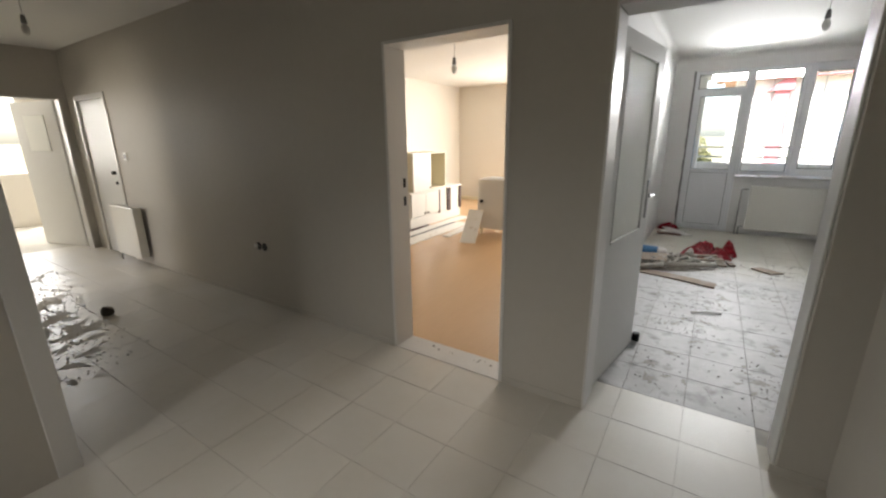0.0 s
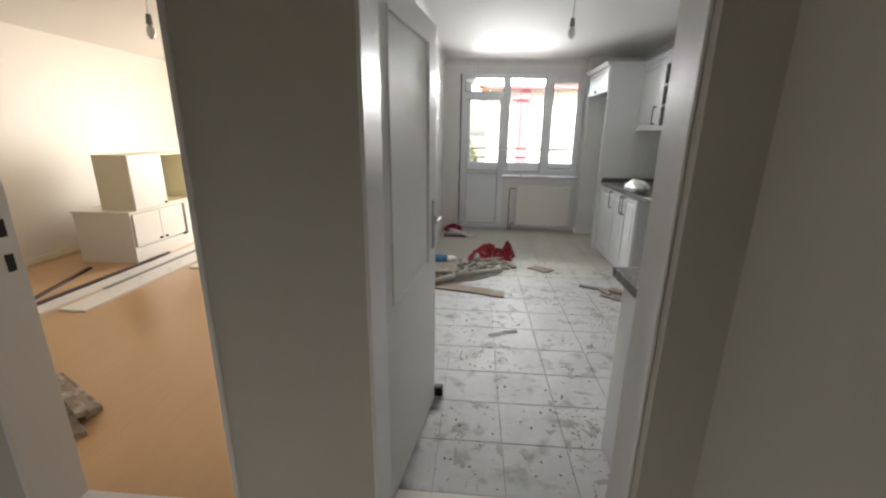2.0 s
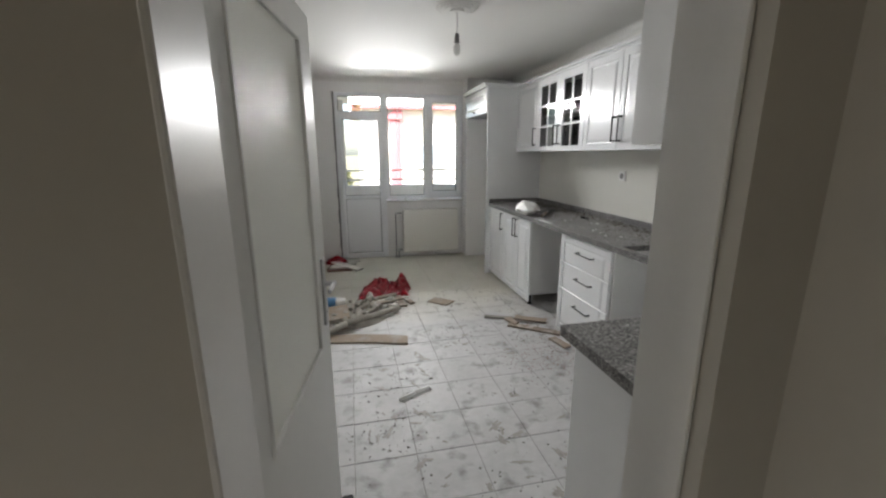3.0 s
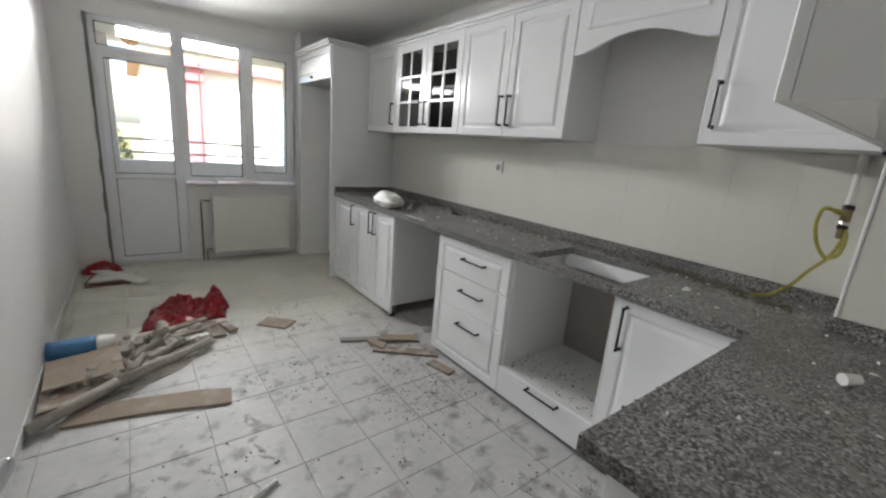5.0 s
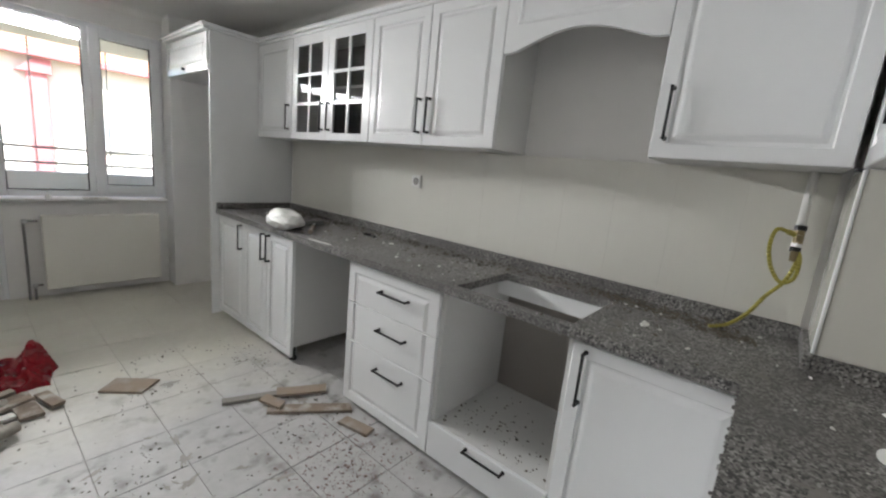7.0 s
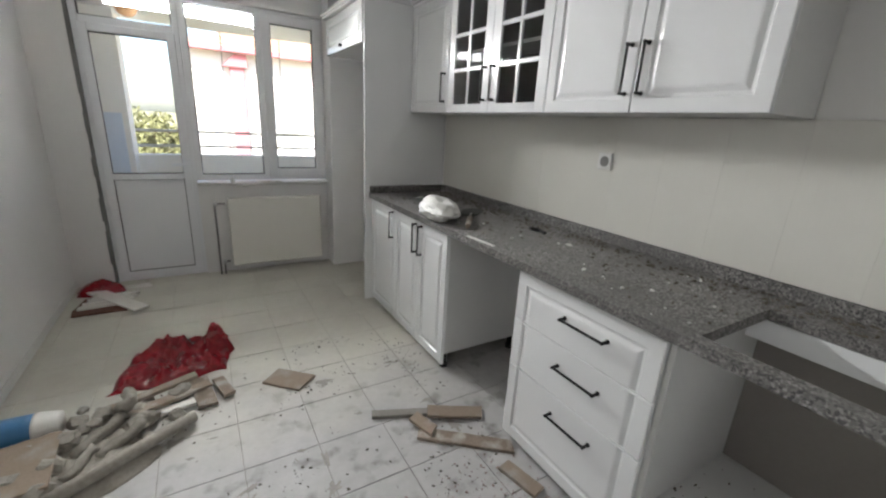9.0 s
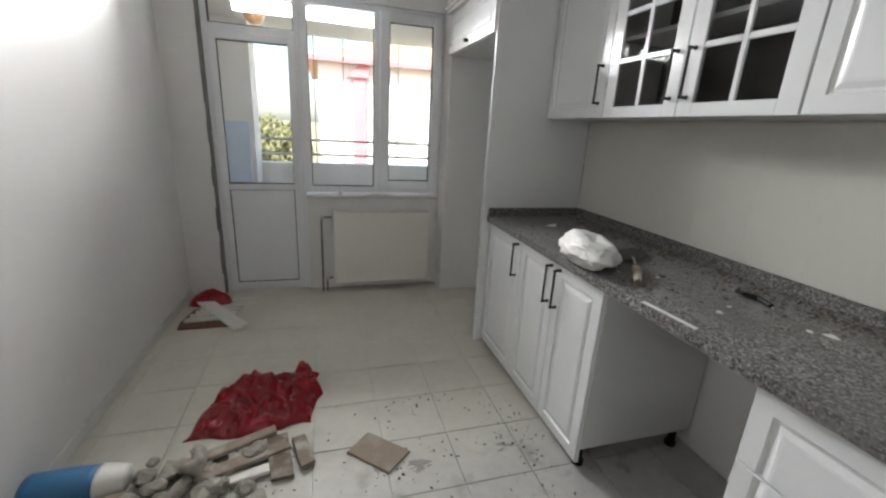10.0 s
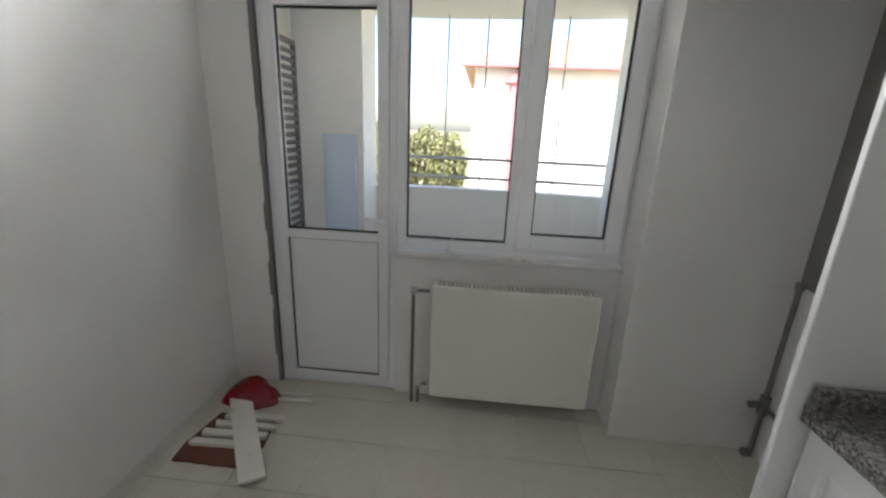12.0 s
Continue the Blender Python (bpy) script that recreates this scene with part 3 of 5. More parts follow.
# closed door at the far end of the hall wall
fd = thing("door_3", (-6.04, YH, 0), "white closed interior door with a lock", "door", kind="structure")
bm = bmesh.new()
box(bm, -6.5, -6.44, YH - 0.012, YF, 0, 1.95, 0.004)
box(bm, -5.64, -5.58, YH - 0.012, YF, 0, 1.95, 0.004)
box(bm, -6.44, -5.64, YH - 0.011, YF - 0.001, 1.89, 1.95, 0.004)
part("door_frame", bm, M_FRAME, fd)
part("door_leaf", bx(-6.438, -5.642, YH + 0.01, YH + 0.05, 0.005, 1.888, bevel=0.002), M_DOOR, fd)
bm = bmesh.new()
rod(bm, (-5.75, YH + 0.01, 1.05), (-5.75, YH - 0.03, 1.05), 0.022, 12)
rod(bm, (-5.75, YH + 0.01, 0.93), (-5.75, YH - 0.006, 0.93), 0.018, 12)
part("lock", bm, M_BLACK, fd, "dark lock cylinder and knob hole")
# leaf of the far doorway, open into the bright room
ld = thing("door_4", (-6.9, 2.1, 0), "white interior door standing open into the far room", "door", kind="structure")
DM = Matrix.Translation((-6.92, 2.08, 0)) @ Matrix.Rotation(radians(16), 4, "Z")
part("door_leaf", bx(-0.83, 0, -0.02, 0.02, 0.01, 1.92, bevel=0.003, m=DM), M_DOOR, ld)
part("pane", bx(-0.62, -0.22, -0.028, -0.0205, 1.3, 1.75, bevel=0.002, m=DM), M_FROST, ld, "frosted glass pane")
bm = bmesh.new()
box(bm, -6.91, -6.74, 1.2, 1.22, 0, 1.94, 0.003)
box(bm, -6.91, -6.74, 2.08, 2.1, 0, 1.94, 0.003)
box(bm, -6.909, -6.741, 1.22, 2.08, 1.92, 1.94, 0.003)
solid("door_lining_trim", bm, M_FRAME, "white painted lining of the far doorway", "door frame", "structure")

# ---- kitchen base cabinets ----
FX, DB = 1.70, 0.86   # front plane of the carcasses, underside of the worktop


def carcass(parent, x0, x1, y0, y1, z0, z1, t=0.018):
    """The boards of a cabinet's box, each a part."""
    part("side_panel", bx(x0, x1, y0, y0 + t, z0, z1), M_CAB_IN, parent)
    part("side_panel", bx(x0, x1, y1 - t, y1, z0, z1), M_CAB_IN, parent)
    part("bottom_panel", bx(x0 + 0.001, x1 - 0.001, y0 + t, y1 - t, z0, z0 + t), M_CAB_IN, parent)
    part("top_panel", bx(x0 + 0.001, x1 - 0.001, y0 + t, y1 - t, z1 - t, z1), M_CAB_IN, parent)
    part("back_panel", bx(x1 - t, x1 - 0.001, y0 + t, y1 - t, z0 + t, z1 - t), M_CAB_IN, parent)


def leg(parent, x, y, h):
    bm = bmesh.new()
    rod(bm, (x, y, 0), (x, y, h), 0.018, 10)
    rod(bm, (x, y, 0), (x, y, 0.02), 0.026, 10)
    part("leg", bm, M_BLACK, parent, "black plastic cabinet foot")


u = thing("base_cabinet", (2.0, 5.82, 0), "white base cabinet with three moulded doors and black handles", "cabinet", "kitchen base units")
carcass(u, FX, 2.30, 5.24, 6.405, 0.1, DB)
for y0, y1, hy in ((5.945, 6.403, 5.988), (5.587, 5.942, 5.625), (5.243, 5.584, 5.55)):
    d = part("door", panel_front("-x", FX, y0, y1, 0.03, 0.85), M_CAB, u)
    handle(d, "-x", FX - 0.02, hy, 0.736, 0.182)
part("plinth", bx(FX + 0.03, FX + 0.045, 5.27, 6.40, 0.004, 0.098), M_CAB, u)
for y in (5.27, 6.36):
    for x in (FX + 0.02 if y < 5.5 else FX + 0.07, 2.24):
        leg(u, x, y, 0.1)

u = thing("drawer_cabinet", (2.0, 4.3, 0), "white drawer cabinet with three moulded drawers and black handles", "cabinet", "kitchen base units")
carcass(u, FX, 2.30, 3.97, 4.64, 0.04, DB)
for z0, z1, cut, hz in ((0.628, 0.85, (1, 1, 0, 1), 0.748), (0.403, 0.625, (1, 1, 0, 0), 0.54), (0.03, 0.40, (1, 1, 1, 0), 0.314)):
    d = part("drawer", panel_front("-x", FX, 3.972, 4.638, z0, z1, cut), M_CAB, u)
    handle(d, "-x", FX - 0.02, 4.262, hz, 0.195, upright=False)
for y in (4.02, 4.6):
    for x in (FX + 0.05, 2.24):
        leg(u, x, y, 0.04)

u = thing("oven_cabinet", (2.0, 3.65, 0), "white oven cabinet, empty, with a dusty shelf and low drawer", "cabinet", "kitchen base units")
part("side_panel", bx(FX, 2.26, 3.345, 3.363, 0.03, DB), M_CAB_IN, u)
part("side_panel", bx(FX, 2.26, 3.95, 3.968, 0.03, DB), M_CAB_IN, u)
part("shelf", bx(FX + 0.001, 2.26, 3.363, 3.95, 0.19, 0.208), M_CAB_IN, u, "dusty white shelf")
part("bottom_panel", bx(FX + 0.05, 2.26, 3.363, 3.95, 0.0, 0.05), M_CAB_IN, u)
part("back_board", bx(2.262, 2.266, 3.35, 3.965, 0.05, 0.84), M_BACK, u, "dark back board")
part("rail", bx(2.135, 2.153, 3.363, 3.95, 0.78, DB - 0.002), M_CAB, u)
# black disc on the side board, painting the shade inside a pipe hole
bm = bmesh.new()
rod(bm, (2.235, 3.947, 0.822), (2.235, 3.951, 0.822), 0.02, 16)
part("pipe_hole", bm, M_BLACK, u, "black disc for the dark of a round hole")
d = part("drawer", bx(FX - 0.02, FX, 3.347, 3.966, 0.03, 0.205, bevel=0.002), M_CAB, u)
handle(d, "-x", FX - 0.02, 3.638, 0.183, 0.195, upright=False)

u = thing("corner_cabinet", (2.0, 3.1, 0), "white corner base cabinet with one moulded door", "cabinet", "kitchen base units")
carcass(u, FX, 2.30, 2.86, 3.343, 0.04, DB)
d = part("door", panel_front("-x", FX, 2.80, 3.341, 0.03, 0.85), M_CAB, u)
handle(d, "-x", FX - 0.02, 3.292, 0.725, 0.19)
for y in (2.9, 3.3):
    leg(u, FX + 0.05, y, 0.04)

u = thing("peninsula_cabinet", (1.2, 2.58, 0), "white base cabinet under the granite peninsula", "cabinet", "kitchen base units")
part("end_panel", bx(0.735, 0.753, YF + 0.004, 2.81, 0.0, DB, bevel=0.002), M_CAB, u)
part("body", bx(0.754, 1.69, YF + 0.006, 2.78, 0.06, DB - 0.002), M_CAB_IN, u)
for x0, x1 in ((0.756, 1.22), (1.223, 1.678)):
    d = part("door", panel_front("+y", 2.78, x0, x1, 0.03, 0.85), M_CAB, u)
    handle(d, "+y", 2.80, x1 - 0.04 if x0 < 1 else x0 + 0.04, 0.655, 0.19)
for x in (0.8, 1.6):
    leg(u, x, 2.5, 0.06)

# ---- granite worktop with the sink cut-out ----
CX, CZ0, CZ1 = 1.655, 0.862, 0.9
HX0, HX1, HY0, HY1 = 1.705, 2.13, 3.36, 3.90
def cells(bm, xs, ys, inside, z0, z1):
    """One connected slab out of the grid cells that lie inside."""
    n, m = len(xs) - 1, len(ys) - 1
    keep = {(i, j) for i in range(n) for j in range(m) if inside((xs[i] + xs[i + 1]) / 2, (ys[j] + ys[j + 1]) / 2)}
    vert = {}

    def v(i, j, k):
        if (i, j, k) not in vert:
            vert[i, j, k] = bm.verts.new((xs[i], ys[j], (z0, z1)[k]))
        return vert[i, j, k]
    for i, j in keep:
        bm.faces.new((v(i, j, 1), v(i + 1, j, 1), v(i + 1, j + 1, 1), v(i, j + 1, 1)))
        bm.faces.new((v(i, j + 1, 0), v(i + 1, j + 1, 0), v(i + 1, j, 0), v(i, j, 0)))
        for di, dj, a, b in ((-1, 0, (0, 0), (0, 1)), (1, 0, (1, 1), (1, 0)), (0, -1, (1, 0), (0, 0)), (0, 1, (0, 1), (1, 1))):
            if (i + di, j + dj) not in keep:
                bm.faces.new((v(i + a[0], j + a[1], 0), v(i + a[0], j + a[1], 1), v(i + b[0], j + b[1], 1), v(i + b[0], j + b[1], 0)))
    bmesh.ops.recalc_face_normals(bm, faces=bm.faces)


bm = bmesh.new()
cells(bm, (0.7, CX, HX0, 1.979, HX1, 2.318), (YF + 0.002, 2.712, 2.86, HY0, HY1, 6.405),
      lambda x, y: (x > CX or y < 2.86) and not (x > 1.979 and y < 2.712) and not (HX0 < x < HX1 and HY0 < y < HY1), CZ0, CZ1)
worktop = solid("worktop", bm, M_GRANITE, "speckled grey granite worktop, dusty, with an empty sink cut-out", "worktop", at=(1.9, 4.5, CZ0))
bm = bmesh.new()
random.seed(7)
edges = [((CX, 2.87), (CX, 6.4)), ((0.7, YF + 0.01), (0.7, 2.85)), ((0.71, 2.86), (CX, 2.86))]
for (ax, ay), (bx_, by_) in edges:
    n = int(math.hypot(bx_ - ax, by_ - ay) / 0.012)
    for i in range(n):
        if random.random() < 0.45:
            k = (i + random.random()) / n
            g = bmesh.ops.create_icosphere(bm, subdivisions=1, radius=random.uniform(0.003, 0.0065))["verts"]
            bmesh.ops.transform(bm, matrix=Matrix.Translation((ax + (bx_ - ax) * k, ay + (by_ - ay) * k, CZ1 - random.uniform(0.002, 0.034))) @ Matrix.Diagonal((0.6, random.uniform(0.7, 1.6), random.uniform(0.6, 1.3), 1)), verts=g)
tagged(part("chipped_edge", bm, M_GRANITE, worktop, "rough broken worktop edge"), kind="stuff")
for a in ((2.295, 2.318, 2.735, 6.405), (1.66, 2.295, 6.383, 6.405), (1.957, 1.979, YF + 0.004, 2.712), (1.957, 2.295, 2.712, 2.735)):
    part("upstand", bx(*a, CZ1, 0.95, bevel=0.002), M_GRANITE, worktop, "low granite upstand along the wall")

# ---- wall cabinets ----
UX, UZ0, UZ1 = 2.017, 1.515, 2.235


def upper(y0, y1, label, fronts):
    u = thing("wall_cabinet", (2.15, (y0 + y1) / 2, UZ0), label, "cabinet", "kitchen wall cabinets")
    carcass(u, UX, XR - 0.003, y0, y1, UZ0, UZ1)
    for a, b, hy in fronts:
        d = part("door", panel_front("-x", UX, a, b, UZ0, UZ1), M_CAB, u)
        handle(d, "-x", UX - 0.02, hy, 1.672, 0.175)
    return u


upper(5.866, 6.405, "white wall cabinet with one moulded door", [(5.868, 6.403, 5.907)])
upper(4.0, 4.944, "white wall cabinet with two moulded doors", [(4.477, 4.942, 4.507), (4.002, 4.473, 4.436)])
upper(2.74, 3.3, "white wall cabinet with one moulded door beside the hood opening", [(2.74, 3.298, 3.252)])

gu = thing("wall_cabinet", (2.15, 5.44, UZ0), "white wall cabinet with two dark latticed glass doors", "cabinet", "kitchen wall cabinets")
carcass(gu, UX, XR - 0.003, 4.946, 5.864, UZ0, UZ1)
part("shelf", bx(UX + 0.03, XR - 0.03, 4.966, 5.844, 1.86, 1.878), M_CAB_IN, gu)
# near-black sheet over the white back, painting the shade behind the glass
part("lining", bx(XR - 0.03, XR - 0.024, 4.966, 5.844, UZ0 + 0.02, UZ1 - 0.02), M_INSIDE_SHADE, gu, "dark sheet for the shaded inside")
for a, b, hy in ((5.407, 5.862, 5.446), (4.948, 5.403, 5.365)):
    bm = bmesh.new()
    w = 0.07
    for q in ((a, a + w, UZ0, UZ1), (b - w, b, UZ0, UZ1), (a + w, b - w, UZ0, UZ0 + 0.05), (a + w, b - w, UZ1 - 0.07, UZ1)):
        box(bm, UX - 0.02, UX, *q, 0.002)
    d = part("door", bm, M_CAB, gu)
    gz0, gz1 = UZ0 + 0.05, UZ1 - 0.07
    mid = (a + b) / 2
    part("muntin", bx(UX - 0.019, UX - 0.003, mid - 0.011, mid + 0.011, gz0, gz1, bevel=0.003), M_CAB, d)
    for k in (1, 2):
        zz = gz0 + (gz1 - gz0) * k / 3
        for (p, q) in ((a + w, mid - 0.011), (mid + 0.011, b - w)):
            part("muntin", bx(UX - 0.019, UX - 0.003, p, q, zz - 0.011, zz + 0.011, bevel=0.003), M_CAB, d)
    for k in range(3):
        z0 = gz0 + (gz1 - gz0) * k / 3 + (0.011 if k else 0.0)
        z1 = gz0 + (gz1 - gz0) * (k + 1) / 3 - (0.011 if k < 2 else 0.0)
        for (p, q) in ((a + w, mid - 0.011), (mid + 0.011, b - w)):
            part("pane", bx(UX - 0.011, UX - 0.007, p, q, z0, z1), M_SMOKE, d, "dark glass pane")
    handle(d, "-x", UX - 0.02, hy, 1.672, 0.175)

# arched hood valance
hv = thing("hood_cabinet", (2.15, 3.65, 1.94), "white arched hood cabinet over the cooking place", "cabinet", "kitchen wall cabinets")
bm = bmesh.new()
N = 24
low = []
for i in range(N + 1):
    k = i / N
    y = 3.302 + (3.998 - 3.302) * k
    s = max(0.0, 1 - abs(k - 0.5) / 0.44)
    low.append((y, 1.945 + 0.075 * math.sin(min(1, s) * math.pi / 2) ** 1.2))
for (ya, za), (yb, zb) in zip(low, low[1:]):
    vs = [bm.verts.new(p) for p in ((UX - 0.02, ya, za), (UX - 0.02, yb, zb), (UX - 0.02, yb, UZ1), (UX - 0.02, ya, UZ1), (UX, ya, za), (UX, yb, zb), (UX, yb, UZ1), (UX, ya, UZ1))]
    for f in ((0, 1, 2, 3), (7, 6, 5, 4), (0, 4, 5, 1), (3, 2, 6, 7)):
        bm.faces.new([vs[i] for i in f])
bmesh.ops.remove_doubles(bm, verts=bm.verts, dist=0.0004)
bmesh.ops.recalc_face_normals(bm, faces=bm.faces)
part("valance", bm, M_CAB, hv)
part("raised_field", panel_front("-x", UX - 0.02, 3.36, 3.94, 2.06, 2.2, profile=((0, 0), (0, 0.001), (0.008, 0.006), (0.02, 0.006), (0.026, 0.003))), M_CAB, hv)
part("top_board", bx(UX + 0.001, XR - 0.003, 3.302, 3.998, UZ1 - 0.018, UZ1), M_CAB_IN, hv)

bm = bmesh.new()
for z0, z1, o in ((UZ1, UZ1 + 0.02, 0.028), (UZ1 + 0.02, UZ1 + 0.045, 0.045)):
    box(bm, UX - 0.02 - o + 0.02, XR - 0.003, 2.74, 6.405, z0, z1, 0.004)
solid("cornice_moulding", bm, M_CAB, "white stepped cornice along the wall cabinets", "cornice")

# near wall cabinet above the peninsula
u = thing("wall_cabinet", (1.4, 2.53, UZ0), "white wall cabinet above the peninsula with a plain end panel", "cabinet", "kitchen wall cabinets")
part("end_panel", bx(0.805, 0.823, YF + 0.003, 2.70, UZ0, 2.3), M_CAB, u)
part("end_panel", bx(1.96, 1.978, YF + 0.003, 2.70, UZ0, 2.3), M_CAB, u)
part("bottom_panel", bx(0.823, 1.96, YF + 0.003, 2.70, UZ0 + 0.001, UZ0 + 0.018), M_CAB, u)
part("top_panel", bx(0.823, 1.96, YF + 0.003, 2.70, 2.28, 2.299), M_CAB, u)
for x0, x1, hx in ((0.807, 1.386, 1.335), (1.39, 1.975, 1.44)):
    d = part("door", panel_front("+y", 2.702, x0, x1, UZ0, 2.3), M_CAB, u)
    handle(d, "+y", 2.722, hx, 1.66, 0.19)
part("bracket", bx(1.982, 2.012, 2.705, 2.735, 1.504, 1.5145, bevel=0.002), M_BLACK, u, "small black metal bracket")

# ---- fridge niche ----
u = thing("fridge_cabinet", (1.95, 6.9, 0), "tall white fridge surround, empty, with a flap cabinet above", "cabinet")
part("side_panel", bx(1.622, XR - 0.003, 6.41, 6.428, 0.0, 2.25, bevel=0.002), M_CAB, u)
bm = bmesh.new()
box(bm, 1.63, XR - 0.003, 6.429, 7.35, 1.965, 1.983)
box(bm, 1.63, XR - 0.003, 6.429, 7.35, 2.225, 2.243)
box(bm, 1.63, XR - 0.003, 7.332, 7.35, 1.983, 2.225)
part("top_box", bm, M_CAB_IN, u)
d = part("flap_door", panel_front("-x", 1.63, 6.43, 7.349, 1.967, 2.243), M_CAB, u)
bm = bmesh.new()
rod(bm, (1.612, 6.9, 2.0), (1.585, 6.9, 2.0), 0.009, 10, 0.013)
part("knob", bm, M_BLACK, d, "small black knob")
bm = bmesh.new()
box(bm, 1.58, XR - 0.003, 6.40, 7.35, 2.25, 2.272, 0.004)
box(bm, 1.565, XR - 0.003, 6.39, 7.35, 2.272, 2.295, 0.004)
part("cornice", bm, M_CAB, u)
# bare wall in the niche
solid("niche_tiles_trim", bx(2.306, XR - 0.001, 6.43, 7.35, 0, 0.86), M_KWALL, "white tiled lower part of the niche wall", "tile", "structure")
solid("niche_cement_trim", bx(2.312, XR - 0.001, 6.43, 7.35, 0.862, 1.96), M_CEMENT, "bare grey cement above the niche tiles", "plaster", "structure")
bm = bmesh.new()
tube(bm, [(2.285, 7.31, 0.02), (2.285, 7.31, 0.87)], 0.011)
tube(bm, [(2.285, 7.31, 0.28), (2.285, 6.6, 0.26)], 0.011)
rod(bm, (2.285, 7.31, 0.24), (2.285, 7.31, 0.33), 0.022, 10)
rod(bm, (2.285, 7.31, 0.285), (2.22, 7.31, 0.285), 0.016, 10)
rod(bm, (2.285, 7.31, 0.855), (2.285, 7.31, 0.885), 0.018, 10)
rod(bm, (2.285, 7.31, 0.02), (2.25, 7.31, 0.02), 0.02, 10)
solid("water_pipe", bm, M_PIPE, "grey water pipe with a valve on the niche wall", "pipe")

# ---- backsplash ----
bs = thing("backsplash", (XR, 4.5, 0.95), "glossy off-white wall tiles with faint joints above the worktop", "wall tiles", kind="structure")
M_WTILE = mat("wall_tile_glaze", (0.70, 0.69, 0.64), (0.66, 0.65, 0.60), rough=0.08, scale=1.0, fine=90, stretch=(1, 1, 0.05), bump=0.06, bump_scale=60, vary=0.006, rough_var=0.05)
random.seed(3)
ty = 2.74
while ty < 6.38:
    w = min(0.25, 6.382 - ty)
    part("tile", bx(2.311, 2.3175, ty, ty + w - 0.0003, 0.952, 1.513, bevel=0.0003), M_WTILE, bs)
    ty += 0.25
cs = thing("chase_tiling", (1.98, 2.5, 0.95), "glossy off-white wall tiles on the pipe chase", "wall tiles", kind="structure")
for y0, y1 in ((YF + 0.006, 2.7085),):
    for z0, z1 in ((0.952, 1.512),):
        part("tile", bx(1.973, 1.9785, y0, y1, z0, z1, bevel=0.001), M_WTILE, cs)
for x0, x1 in ((1.974, 2.15), (2.152, 2.31)):
    for z0, z1 in ((0.952, 1.512),):
        part("tile", bx(x0, x1, 2.7115, 2.717, z0, z1, bevel=0.001), M_WTILE, cs)

solid("corner_bead_trim", bx(1.9705, 1.9795, 2.7095, 2.7195, 0.952, 1.512, bevel=0.002), M_PVC, "white plastic corner bead on the tiled pipe chase", "corner bead", "structure")

# ---- lamps, sockets, switches ----
def pendant(x, y, drop, rose, label):
    p = thing("pendant_bulb", (x, y, H), label, "lamp")
    bm = bmesh.new()
    tube(bm, [(x, y, H), (x + 0.004, y, H - drop * 0.5), (x, y, H - drop)], 0.004, 6)
    part("cord", bm, M_FRAME, p)
    bm = bmesh.new()
    rod(bm, (x, y, H - drop - 0.06), (x, y, H - drop), 0.02, 12, 0.014)
    part("socket", bm, M_PIPE, p, "grey bulb socket")
    bm = bmesh.new()
    g = bmesh.ops.create_uvsphere(bm, u_segments=12, v_segments=8, radius=0.026)["verts"]
    bmesh.ops.transform(bm, matrix=Matrix.Translation((x, y, H - drop - 0.105)) @ Matrix.Diagonal((1, 1, 1.7, 1)), verts=g)
    part("bulb", bm, M_BULB, p, "unlit glass bulb", smooth=True)
    bm = bmesh.new()
    if rose:
        for r, z in ((0.14, 0.008), (0.12, 0.016), (0.09, 0.02), (0.045, 0.03)):
            rod(bm, (x, y, H - z), (x, y, H), r, 32, r + 0.012)
        for k in range(16):
            a = k * math.tau / 16
            g = bmesh.ops.create_icosphere(bm, subdivisions=1, radius=0.022)["verts"]
            bmesh.ops.transform(bm, matrix=Matrix.Translation((x + 0.128 * math.cos(a), y + 0.128 * math.sin(a), H - 0.004)) @ Matrix.Diagonal((1, 1, 0.5, 1)), verts=g)
    else:
        rod(bm, (x, y, H - 0.02), (x, y, H), 0.03, 16, 0.04)
    part("ceiling_rose", bm, M_CEIL, p)
    return p


pendant(0.80, 4.72, 0.17, True, "bare bulb on a short cord under a plaster ceiling rose")
pendant(-2.05, 3.88, 0.33, False, "bare bulb on a cord in the living room")
pendant(-4.5, 1.38, 0.12, False, "bare bulb on a cord in the hall")


def socket_outlet(name, axis, plane, u, z, label, cat, dark=False):
    f = place(axis, plane, 0, 0, 0, 0)
    s = thing(name, f(u, z, 0), label, cat)
    loops = []
    for i, d in ((0.0, 0.0), (0.0, 0.009), (0.004, 0.012)):
        h = 0.041 - i
        loops.append([f(u - h, z - h, d), f(u + h, z - h, d), f(u + h, z + h, d), f(u - h, z + h, d)])
    bm = bmesh.new()
    ring_solid(bm, loops)
    bmesh.ops.recalc_face_normals(bm, faces=bm.faces)
    part("cover", bm, M_WSOCK, s)
    bm = bmesh.new()
    rod(bm, f(u, z, 0.0115), f(u, z, 0.0135), 0.026, 18)
    part("insert", bm, M_BLACK if dark else M_PIPE, s, "dark round opening")
    return s


socket_outlet("wall_socket", "-x", 2.311, 4.785, 1.30, "white wall socket with a grey insert above the worktop", "socket")
s = thing("socket_box", (-2.95, YH, 0.527), "open wall box with two dark holes and a white clip", "socket")
bm = bmesh.new()
rod(bm, (-2.99, YH - 0.004, 0.527), (-2.99, YH, 0.527), 0.034, 16)
rod(bm, (-2.91, YH - 0.004, 0.527), (-2.91, YH, 0.527), 0.034, 16)
part("box", bm, M_BLACK, s, "black round wall boxes")
part("clip", bx(-3.045, -3.0, YH - 0.016, YH - 0.001, 0.512, 0.542, bevel=0.003), M_WSOCK, s, "white plastic clip")
